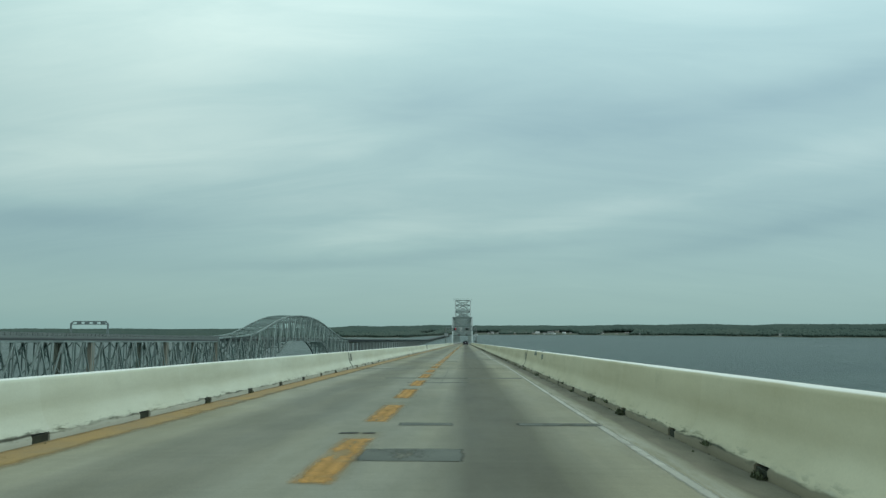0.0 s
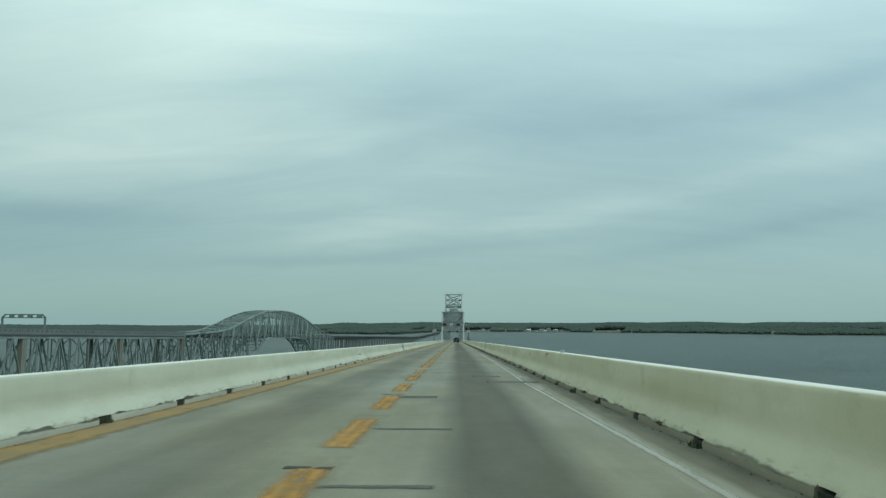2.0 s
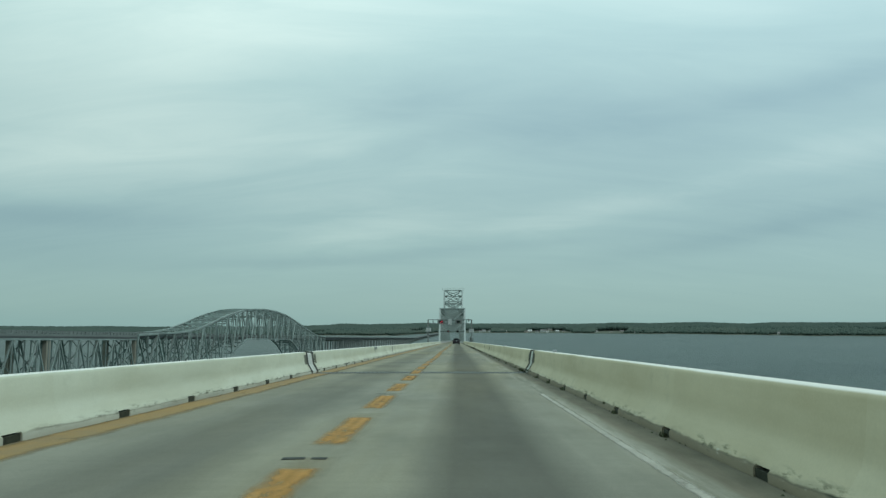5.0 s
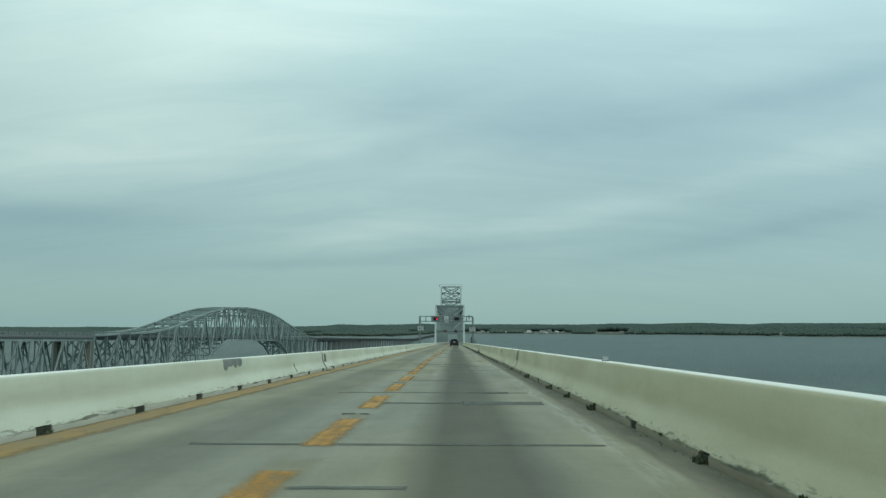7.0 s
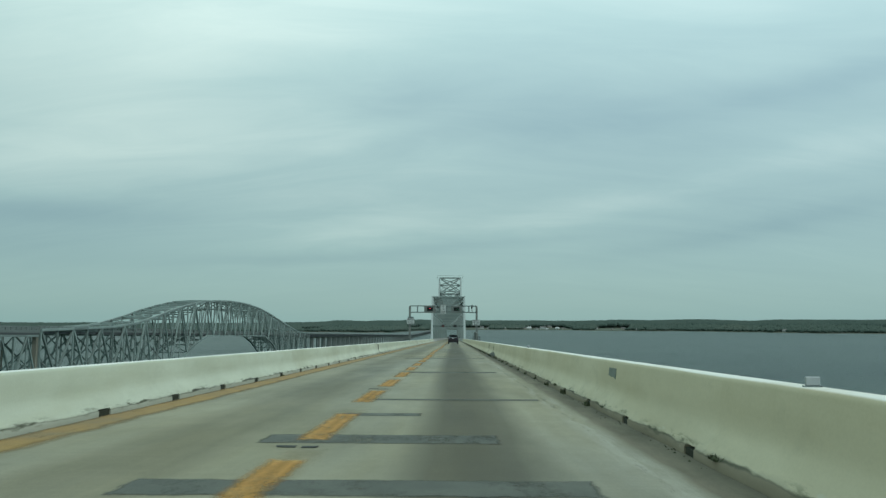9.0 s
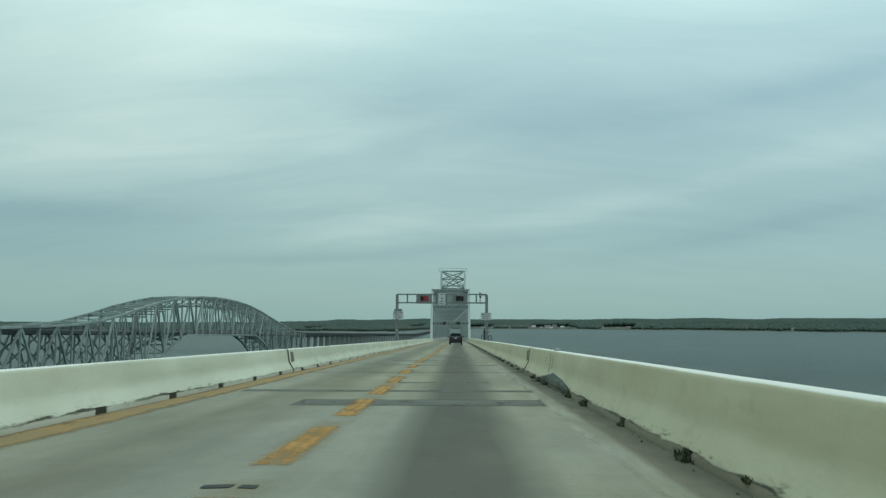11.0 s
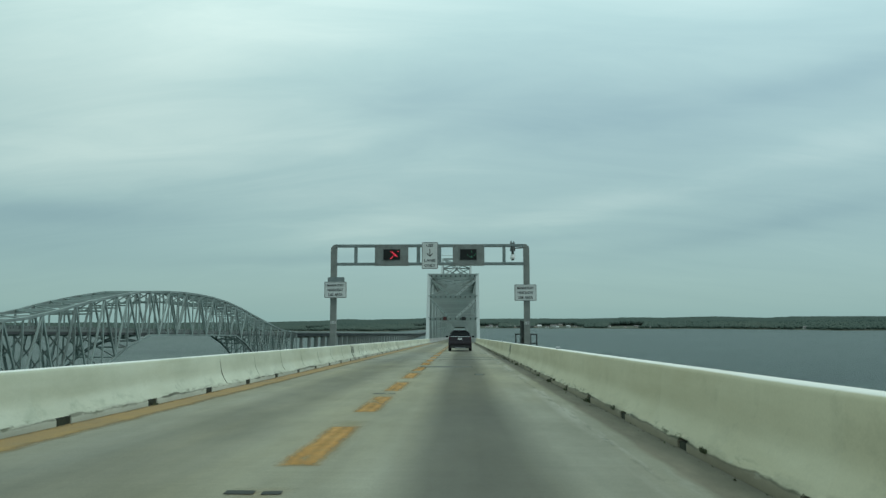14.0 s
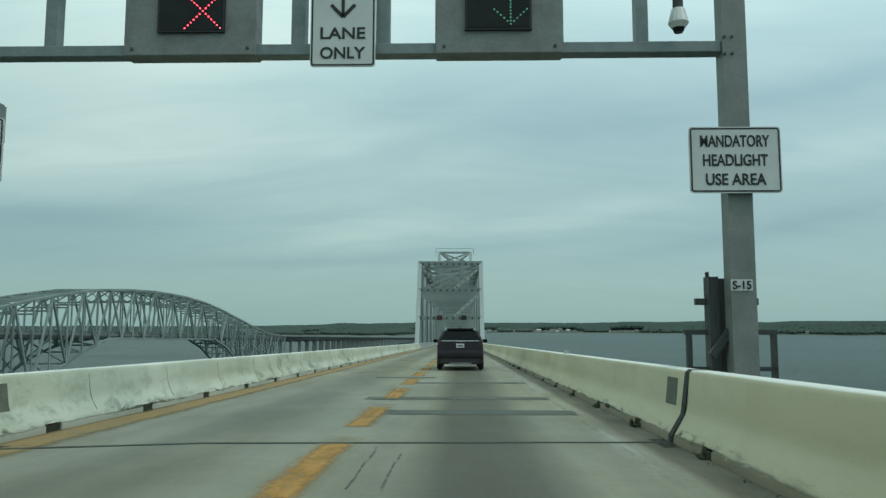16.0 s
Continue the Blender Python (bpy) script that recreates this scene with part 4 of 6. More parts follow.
# through-arch truss
base = on_deck(-125.7, 365, 0)
lb = thing("arched_truss_bridge", base, "grey steel through-arch truss bridge running parallel over the bay", "bridge")
P = rel(base)
ys = [365 + 400 * i / 44 for i in range(45)]
top, bot = (lambda y: interp(LB_TOP, y)), (lambda y: interp(LB_BOT, y))
for x in (LB_NEAR, LB_FAR):
    truss_side(P, lb, ys, top, bot, x, M_STEEL, 0.70)
for i, y in enumerate(ys):
    z = top(y)
    if z > 8.0:
        bar("top_strut", P(LB_NEAR, y, z), P(LB_FAR, y, z), 0.5, 0.7, M_STEEL, lb, Vector((0, 1, 0)))
        bar("sway_strut", P(LB_NEAR, y, max(8.4, z - 4.2)), P(LB_FAR, y, max(8.4, z - 4.2)), 0.4, 0.5, M_STEEL, lb, Vector((0, 1, 0)))
        xm = (LB_NEAR + LB_FAR) / 2
        bar("sway_brace", P(LB_NEAR, y, z), P(xm, y, max(8.4, z - 4.2)), 0.3, 0.35, M_STEEL, lb, Vector((0, 1, 0)))
        bar("sway_brace", P(LB_FAR, y, z), P(xm, y, max(8.4, z - 4.2)), 0.3, 0.35, M_STEEL, lb, Vector((0, 1, 0)))
    if i + 1 < len(ys) and z > 5.0 and top(ys[i + 1]) > 5.0:
        b = ys[i + 1]
        bar("wind_brace", P(LB_NEAR, y, z), P(LB_FAR, b, top(b)), 0.55, 0.4, M_STEEL, lb, Vector((0, 1, 0)))
        bar("wind_brace", P(LB_FAR, y, z), P(LB_NEAR, b, top(b)), 0.55, 0.4, M_STEEL, lb, Vector((0, 1, 0)))
    if bot(y) < 0:
        bar("floor_brace", P(LB_NEAR, y, bot(y)), P(LB_FAR, y, 1.6), 0.35, 0.4, M_STEEL, lb, Vector((0, 1, 0)))
        bar("floor_brace", P(LB_FAR, y, bot(y)), P(LB_NEAR, y, 1.6), 0.35, 0.4, M_STEEL, lb, Vector((0, 1, 0)))
        bar("floor_strut", P(LB_NEAR, y, bot(y)), P(LB_FAR, y, bot(y)), 0.45, 0.5, M_STEEL, lb, Vector((0, 1, 0)))
    bar("floor_beam", P(LB_NEAR, y, 1.9), P(LB_FAR, y, 1.9), 0.5, 1.2, M_STEEL, lb, Vector((0, 1, 0)))
bar("deck_slab", P(-125.7, 365, 2.75), P(-125.7, 765, 2.75), 12.4, 0.5, M_RAILING, lb)
for x in (-119.9, -131.6):
    railing(lb, P, x, 365, 765, 3.0)
    bar("stringer", P(x, 365, 2.3), P(x, 765, 2.3), 0.35, 1.1, M_FASCIA, lb)
for y in (452, 678, 765):
    columns(lb, P, base, y, interp(LB_BOT, y), (-121.0, -130.5), 2.6)

# deck-truss spans before it
for y0, y1, dz in ((-115, -55, 0), (-55, 5, 0), (5, 65, 0), (65, 125, 0), (125, 185, 0), (185, 245, 0), (245, 305, 0), (305, 365, 0)):
    base = on_deck(-125.7, y0, 0)
    sp = thing("deck_truss_span", base, "grey steel deck truss carrying the parallel roadway", "bridge", "deck truss spans")
    P = rel(base)
    ys = [y0 + 60 * i / 10 for i in range(11)]
    for x in (LB_NEAR - 0.6, LB_FAR + 0.6):
        truss_side(P, sp, ys, lambda y: 1.2, lambda y: -12.5, x, M_STEEL, 0.52, 1)
    for k, y in enumerate(ys):
        if k % 2 == 0:
            bar("sway_brace", P(LB_NEAR - 0.6, y, 1.2), P(LB_FAR + 0.6, y, -12.5), 0.22, 0.25, M_STEEL, sp, Vector((0, 1, 0)))
            bar("sway_brace", P(LB_FAR + 0.6, y, 1.2), P(LB_NEAR - 0.6, y, -12.5), 0.22, 0.25, M_STEEL, sp, Vector((0, 1, 0)))
        bar("bottom_strut", P(LB_NEAR - 0.6, y, -12.5), P(LB_FAR + 0.6, y, -12.5), 0.3, 0.35, M_STEEL, sp, Vector((0, 1, 0)))
        bar("floor_beam", P(LB_NEAR - 0.4, y, 1.6), P(LB_FAR + 0.4, y, 1.6), 0.45, 0.8, M_STEEL, sp, Vector((0, 1, 0)))
    bar("deck_slab", P(-125.7, y0, 2.3), P(-125.7, y1, 2.3), 13.0, 0.5, M_RAILING, sp)
    for x in (-119.4, -132.0):
        railing(sp, P, x, y0, y1, 2.55)
        bar("stringer", P(x, y0, 1.95), P(x, y1, 1.95), 0.3, 0.8, M_FASCIA, sp)
    columns(sp, P, base, y1, -12.9, (-121.0, -130.5), 2.4)
    # the pier's steel bent up to the deck
    for x in (-120.2, -131.2):
        bar("bent_post", P(x, y1, -12.5), P(x, y1, 1.4), 1.3, 2.2, M_BENT, sp)


# low trestle beyond, running on to the shore
def trestle_line(y):
    """Deck of the trestle: sideways place and height."""
    x = -125.7 + 26.0 * (max(0, y - 900) / 900) ** 1.6
    z = max(deck(765) + 3.4 - 0.0235 * (y - 765), WATER_Z + 6.0)
    return x, z


tr = thing("trestle_bridge", (-125.7, 765, WATER_Z), "long low concrete trestle running on to the far shore", "bridge")
tb = Vector((-125.7, 765, WATER_Z))
ty = [765 + 30.5 * i for i in range(60)]
for a, b in zip(ty, ty[1:]):
    (xa, za), (xb, zb) = trestle_line(a), trestle_line(b)
    A, B = Vector((xa, a, za)) - tb, Vector((xb, b, zb)) - tb
    bar("deck_slab", A, B, 12.6, 0.5, M_FASCIA, tr)
    for dx in (-4.5, 0, 4.5):
        bar("girder", A + Vector((dx, 0, -1.3)), B + Vector((dx, 0, -1.3)), 0.5, 2.0, M_FASCIA, tr)
    for dx in (-6.2, 6.2):
        bar("parapet", A + Vector((dx, 0, 0.6)), B + Vector((dx, 0, 0.6)), 0.3, 0.9, M_RAILING, tr)
    bar("pier_cap", A + Vector((-5.5, 0, -2.9)), A + Vector((5.5, 0, -2.9)), 1.6, 1.3, M_PIER, tr, Vector((0, 1, 0)))
    for dx in (-3.8, 3.8):
        bar("pier_column", Vector((A.x + dx, A.y, -1.5)), A + Vector((dx, 0, -2.6)), 1.4 if a < 880 else 2.6, 1.8, M_DECK, tr)

# ---- our own through-truss span ahead ----
OT_TOP = [(376, 13.4), (448, 13.4), (466, 16.6), (475, 21.4), (484, 28.0), (493, 21.4), (502, 17.6), (547, 15.5), (601, 14.5), (619, 14.5), (673, 15.5), (718, 17.6), (727, 21.4), (736, 28.0), (745, 21.4), (754, 16.6), (772, 13.4), (844, 13.4)]
base = on_deck(0, 367, 0)
ot = thing("through_truss_span", base, "pale grey riveted steel through-truss span over the roadway", "bridge")
P = rel(base)
TX = 4.82
ys = [376 + 9.0 * i for i in range(53)]
top = lambda y: interp(OT_TOP, y)
for s in (-1, 1):
    x = s * TX
    bar("end_post", P(x, 367.5, -1.0), P(x, 376, 13.4), 0.62, 0.6, M_STEEL_PALE, ot)
    for i, (a, b) in enumerate(zip(ys, ys[1:])):
        bar("top_chord", P(x, a, top(a)), P(x, b, top(b)), 0.62, 0.7, M_STEEL_NEAR, ot)
        bar("bottom_chord", P(x, a, -1.0), P(x, b, -1.0), 0.6, 0.6, M_STEEL_NEAR, ot)
        lo, hi = ((b, a), (a, b))[i % 2]
        bar("diagonal", P(x, lo, -1.0), P(x, hi, top(hi)), 0.45, 0.5, M_STEEL_NEAR, ot)
    bar("bottom_chord", P(x, 367.5, -1.0), P(x, 376, -1.0), 0.6, 0.6, M_STEEL_NEAR, ot)
    for y in ys:
        bar("vertical", P(x, y, -1.0), P(x, y, top(y)), 0.48, 0.46, M_STEEL_NEAR, ot)
    bar("end_post", P(x, 852.5, -1.0), P(x, 844, 13.4), 0.62, 0.6, M_STEEL_NEAR, ot)


hb = bmesh.new()
tube(hb, (0, -0.225, 0), (0, -0.20, 0), 0.155, 8)
HOLE = mesh_of(hb, "hand_hole", M_SIGN_BLACK)


def perforated(a, b, h, holes, name="portal_strut"):
    """A box strut across the road whose face carries a row of hand holes."""
    st = bar(name, a, b, 0.42, h, M_PORTAL, ot, Vector((0, 1, 0)))
    a, b = Vector(a), Vector(b)
    for k in range(holes):
        c = a + (b - a) * ((k + 0.5) / holes)
        ob = new("hand_hole", HOLE)
        ob.parent, ob.location = ot, c


def end_y(z):
    return 367.5 + 8.5 * (z + 1.0) / 14.6


for z, n in ((13.2, 10), (8.9, 10), (4.55, 10)):
    perforated(P(-TX, end_y(z), z), P(TX, end_y(z), z), 0.62, n)
for za, zb in ((12.6, 9.1), (8.5, 4.75)):
    for s in (-1, 1):
        perforated(P(s * (TX - 0.2), end_y(za), za), P(s * 0.6, end_y(zb), zb), 0.44, 6, "knee_brace")
for i, y in enumerate(ys):
    z = top(y)
    bar("top_strut", P(-TX, y, z), P(TX, y, z), 0.45, 0.6, M_STEEL_NEAR, ot, Vector((0, 1, 0)))
    if i + 1 < len(ys):
        b = ys[i + 1]
        bar("wind_brace", P(-TX, y, z), P(TX, b, top(b)), 0.45, 0.35, M_STEEL_NEAR, ot, Vector((0, 1, 0)))
        bar("wind_brace", P(TX, y, z), P(-TX, b, top(b)), 0.45, 0.35, M_STEEL_NEAR, ot, Vector((0, 1, 0)))
    levels = []
    zz = z
    if z > 25:
        levels.append((z, z - 3.3))
        zz = z - 3.3
    while zz > 9.5:
        nz = max(zz - 4.3, 8.6 if zz - 4.3 < 10 else zz - 4.3)
        levels.append((zz, nz))
        zz = nz
        if nz <= 8.7:
            break
    for za, zb in levels:
        bar("sway_strut", P(-TX, y, zb), P(TX, y, zb), 0.35, 0.45, M_STEEL_NEAR, ot, Vector((0, 1, 0)))
        bar("sway_brace", P(-TX, y, za), P(TX, y, zb), 0.32, 0.38, M_STEEL_NEAR, ot, Vector((0, 1, 0)))
        bar("sway_brace", P(TX, y, za), P(-TX, y, zb), 0.32, 0.38, M_STEEL_NEAR, ot, Vector((0, 1, 0)))
# rails round the maintenance walk on the summit
for s in (-1, 1):
    for yy in (481, 487):
        bar("rail_post", P(s * (TX + 0.9), yy, 28.0), P(s * (TX + 0.9), yy, 28.9), 0.12, 0.12, M_STEEL_NEAR, ot)
    bar("hand_rail", P(s * (TX + 0.9), 475, 26.0), P(s * (TX + 0.9), 484, 28.9), 0.1, 0.1, M_STEEL_NEAR, ot)
bar("hand_rail", P(-TX - 0.9, 481, 28.9), P(TX + 0.9, 481, 28.9), 0.1, 0.12, M_STEEL_NEAR, ot)
for y in (484, 736):
    columns(ot, P, base, y, -1.6, (-4.8, 4.8), 2.4)

# the approach spans under our deck stand on piers
for k, y in enumerate((-20, 45.05, 117.37, 153.2, 208.6, 269.58, 330, 367, 858, 905, 950)):
    base = on_deck(0, y, 0)
    pr = thing("bridge_pier", base, "weathered two-column concrete bridge pier standing in the bay", "pier", "piers under the deck")
    columns(pr, rel(base), base, y, -2.2, (-3.2, 3.2), 1.5)
bmg = thing("deck_girders", on_deck(0, 150, -1), "steel plate girders under the roadway", "girder")
gb = on_deck(0, 150, -1)
for x in (-3.4, 0, 3.4):
    bar("girder", on_deck(x, -55, -1.6) - gb, on_deck(x, 367, -1.6) - gb, 0.4, 1.4, M_STEEL, bmg)
# barriers go on past the portal
for s, foot in ((-1, 4.07), (1, 4.11)):
    bb = bmesh.new()
    for a, b in ((366.05, 500), (500, 640), (640, 860), (860, 955)):
        pr = [(s * foot, 0), (s * foot, 0.09), (s * (foot + 0.16), 0.36), (s * (foot + 0.23), 0.84), (s * (foot + 0.48), 0.84), (s * (foot + 0.5), 0)]
        r0 = [bb.verts.new(on_deck(x, a, z)) for x, z in pr]
        r1 = [bb.verts.new(on_deck(x, b, z)) for x, z in pr]
        for k in range(5):
            bb.faces.new((r0[k], r0[k + 1], r1[k + 1], r1[k]))
        bb.faces.new(r0)
        bb.faces.new(r1[::-1])
    tagged(part("concrete_barrier", bb, M_PARAPET), "white concrete barrier running on through the truss", "barrier", "barriers along the deck", "structure")


# ---- lane-control gantry ----
M_LED_RED = plain("led_red", (0.2, 0.01, 0.01), 0.4, 0, (1.0, 0.05, 0.09), 5.0)
M_LED_DIM = plain("led_red_far", (0.2, 0.01, 0.01), 0.4, 0, (0.75, 0.10, 0.12), 0.10)
M_LED_GREEN = plain("led_green", (0.01, 0.12, 0.06), 0.4, 0, (0.25, 0.85, 0.55), 0.35)
M_DISPLAY = material("display_glass_black", [(0.008, 0.010, 0.010), (0.016, 0.019, 0.018)], 0.35, 0, 3.0, 30, 0.2, 0.0, spec=0.2)
M_PANEL = material("galvanised_panel", [(0.145, 0.158, 0.15), (0.19, 0.207, 0.197), (0.22, 0.243, 0.235)], 0.55, 0.15, 3.0, 25, 0.25, 0.05)
M_WHITE_PL = material("white_plastic", [(0.60, 0.62, 0.61), (0.70, 0.72, 0.70)], 0.4, 0, 5.0, 60, 0.05, 0.0)


def lettering(owner, text, x, z, y, height, width, name="lettering"):
    """Raised black letters on a sign that faces back along the road, fitted to a width."""
    cu = bpy.data.curves.new("text", "FONT")
    cu.body, cu.align_x, cu.align_y = text, "CENTER", "CENTER"
    cu.size, cu.extrude, cu.offset = 1.0, 0.004, 0.018
    tmp = bpy.data.objects.new("text_tmp", cu)
    me = bpy.data.meshes.new_from_object(tmp)
    bpy.data.objects.remove(tmp)
    co = np.array([v.co[:] for v in me.vertices])
    lo, hi = co.min(0), co.max(0)
    for v in me.vertices:
        v.co = Vector(((v.co.x - (lo[0] + hi[0]) / 2) * width / (hi[0] - lo[0]), (v.co.y - (lo[1] + hi[1]) / 2) * height / (hi[1] - lo[1]), v.co.z))
    me.materials.clear()
    me.materials.append(M_SIGN_BLACK)
    ob = new(name, me)
    ob.parent = owner
    ob.matrix_basis = pose(x, y, z, 90, 0, 0)
    return ob


def rounded_plate(bm, w, h, t, r, x=0, z=0, y=0):
    """A plate facing along -y with rounded corners."""
    pts = []
    for cx, cz, a0 in ((w / 2 - r, h / 2 - r, 0), (-w / 2 + r, h / 2 - r, 90), (-w / 2 + r, -h / 2 + r, 180), (w / 2 - r, -h / 2 + r, 270)):
        for k in range(5):
            a = radians(a0 + 22.5 * k)
            pts.append((cx + r * math.cos(a), cz + r * math.sin(a)))
    f = [bm.verts.new((x + px, y, z + pz)) for px, pz in pts]
    b = [bm.verts.new((x + px, y + t, z + pz)) for px, pz in pts]
    bm.faces.new(f)
    bm.faces.new(b[::-1])
    n = len(pts)
    for k in range(n):
        bm.faces.new((f[k], f[(k + 1) % n], b[(k + 1) % n], b[k]))


def border(bm, w, h, t, line, r, x, z, y):
    """A thin line running round inside the edge of a sign."""
    def ringpts(ww, hh, rr):
        out = []
        for cx, cz, a0 in ((ww / 2 - rr, hh / 2 - rr, 0), (-ww / 2 + rr, hh / 2 - rr, 90), (-ww / 2 + rr, -hh / 2 + rr, 180), (ww / 2 - rr, -hh / 2 + rr, 270)):
            for k in range(5):
                a = radians(a0 + 22.5 * k)
                out.append((cx + rr * math.cos(a), cz + rr * math.sin(a)))
        return out
    o, i = ringpts(w, h, r), ringpts(w - 2 * line, h - 2 * line, max(0.005, r - line))
    vo = [bm.verts.new((x + p, y, z + q)) for p, q in o]
    vi = [bm.verts.new((x + p, y, z + q)) for p, q in i]
    n = len(o)
    for k in range(n):
        bm.faces.new((vo[k], vo[(k + 1) % n], vi[(k + 1) % n], vi[k]))


def gantry():
    base = on_deck(0, 270.4, 0)
    g = thing("lane_control_gantry", base, "grey steel overhead gantry with lit lane-control signals and white signs", "gantry")
    zt0, zt1, zb0, zb1 = 6.22, 6.38, 5.20, 5.36
    for name, z0, z1 in (("upper_beam", zt0, zt1), ("lower_beam", zb0, zb1)):
        bm = bmesh.new()
        box(bm, -5.34, 5.10, -0.13, 0.10, z0, z1)
        bmesh.ops.bevel(bm, geom=bm.edges[:], offset=0.012, segments=1, affect="EDGES")
        part(name, bm, M_GALV, g)
    for s, x0, x1 in ((-1, -5.67, -5.34), (1, 5.10, 5.43)):
        bm = bmesh.new()
        # post bends over into the beam through a rounded shoulder
        xo, xi = (x0, x1) if s < 0 else (x1, x0)
        R = 0.30
        outl = [(xo, -1.6), (xo, zt1 - R)]
        for k in range(1, 7):
            a = radians(90 * k / 6)
            outl.append((xo - s * R * (1 - math.cos(a)), zt1 - R + R * math.sin(a)))
        outl += [(xi, zt1), (xi, -1.6)]
        f = [bm.verts.new((x, -0.16, z)) for x, z in outl]
        b = [bm.verts.new((x, 0.10, z)) for x, z in outl]
        n = len(outl)
        bm.faces.new(f)
        bm.faces.new(b[::-1])
        for k in range(n):
            bm.faces.new((f[k], f[(k + 1) % n], b[(k + 1) % n], b[k]))
        part("post", bm, M_GALV_POST, g)
        for z in (zt0 - 0.05, zb1 + 0.04, zb0 - 0.04):
            for dx in (-0.05, 0.05):
                bm = bmesh.new()
                tube(bm, ((xi + s * 0.08) + dx, -0.18, z), ((xi + s * 0.08) + dx, -0.155, z), 0.022, 6)
                part("bolt", bm, M_GALV_DARK, g)
    for xa, xb in ((-4.36, -4.19), (3.94, 4.11), (-0.86, -0.66), (0.33, 0.52)):
        bm = bmesh.new()
        box(bm, xa, xb, -0.11, 0.08, zb1 - 0.01, zt0 + 0.01)
        part("web_plate", bm, M_GALV, g)
    for xa, xb, dx0, dx1, red in ((-3.19, -1.33, -2.68, -1.80, True), (1.16, 2.93, 1.60, 2.46, False)):
        bm = bmesh.new()
        box(bm, xa, xb, -0.19, 0.12, 5.18, 6.36)
        bmesh.ops.bevel(bm, geom=bm.edges[:], offset=0.015, segments=1, affect="EDGES")
        sp = part("signal_panel", bm, M_PANEL, g, "grey signal backing panel")
        bm = bmesh.new()
        box(bm, dx0 - 0.03, dx1 + 0.03, -0.235, -0.185, 5.50, 6.09)
        part("signal_bezel", bm, M_SIGN_BLACK, sp)
        bm = bmesh.new()
        box(bm, dx0, dx1, -0.245, -0.232, 5.53, 6.06)
        part("display", bm, M_DISPLAY, sp, "dark display with a lit red cross" if red else "dark display with a faint green arrow")
        dots = []
        if red:
            cx, cz = dx1 - 0.27, 5.795
            for k in range(-6, 7):
                for s in (-1, 1):
                    if k or s > 0:
                        dots.append((cx + k * 0.041, cz + s * k * 0.041))
        else:
            cx = dx1 - 0.26
            dots = [(cx, 5.575 + 0.047 * k) for k in range(10)] + [(cx + s * 0.045 * k, 5.575 + 0.042 * k) for k in range(1, 6) for s in (-1, 1)]
        bm = bmesh.new()
        tube(bm, (0, -0.25, 0), (0, -0.243, 0), 0.0115, 8)
        led = mesh_of(bm, "led", M_LED_RED if red else M_LED_GREEN)
        for x, z in dots:
            ob = new("led", led)
            ob.parent, ob.location = sp, (x, 0, z)
        for bx in (xa + 0.12, xb - 0.12):
            for bz in (5.28, 6.26):
                bm = bmesh.new()
                tube(bm, (bx, -0.205, bz), (bx, -0.188, bz), 0.025, 6)
                part("rivet", bm, M_GALV_DARK, sp)
    return g


def road_sign(place, w, h, lines, label, group, arrow=False):
    """A white plate with a black border and lines of lettering, as (text, z, height, width)."""
    sgn = thing("road_sign", place, label, "sign", group)
    bm = bmesh.new()
    rounded_plate(bm, w, h, 0.02, 0.05)
    plate = part("plate", bm, M_SIGN_WHITE, sgn)
    bm = bmesh.new()
    border(bm, w - 0.03, h - 0.03, 0, 0.022, 0.04, 0, 0, -0.003)
    part("border", bm, M_SIGN_BLACK, sgn)
    for text, z, hh, ww in lines:
        lettering(sgn, text, 0, z, -0.004, hh, ww)
    if arrow:
        bm = bmesh.new()
        box(bm, -0.022, 0.022, -0.006, -0.002, -0.03, 0.36)
        for s in (-1, 1):
            beam(bm, (0, -0.004, -0.045), (s * 0.165, -0.004, 0.13), 0.004, 0.05, Vector((0, 1, 0)))
        part("arrow", bm, M_SIGN_BLACK, sgn, "black arrow pointing down")
    for z in (-h * 0.3, h * 0.3):
        bm = bmesh.new()
        box(bm, -w * 0.42, w * 0.42, 0.02, 0.06, z - 0.03, z + 0.03)
        part("back_rail", bm, M_GALV, sgn)
    return sgn


gantry()
gz = deck(270.4)
HEADL = [("MANDATORY", 0.255, 0.16, 0.92), ("HEADLIGHT", -0.005, 0.16, 0.86), ("USE AREA", -0.265, 0.16, 0.80)]
road_sign((5.18, 270.4 - 0.26, gz + 3.66), 1.22, 0.90, HEADL, "white rectangular headlight-use sign on the gantry post", "headlight signs")
road_sign((-5.36, 270.4 - 0.30, gz + 3.83), 1.24, 0.90, HEADL, "white rectangular headlight-use sign below a grey box", "headlight signs")
road_sign((-0.11, 270.4 - 0.26, gz + 5.73), 0.90, 1.50, [("USE", 0.555, 0.155, 0.40), ("LANE", -0.275, 0.165, 0.62), ("ONLY", -0.555, 0.165, 0.62)],
          "tall white lane-use sign with a black down arrow", "lane signs", True)
# grey box behind the sign on the shore-side post
bm = bmesh.new()
box(bm, -0.46, 0.46, -0.1, 0.14, -0.22, 0.36)
bmesh.ops.bevel(bm, geom=bm.edges[:], offset=0.03, segments=2, affect="EDGES")
cab = thing("control_box", (-5.36, 270.4 - 0.13, gz + 4.18), "grey steel control box fixed behind the headlight sign", "box")
part("housing", bm, M_GALV, cab)
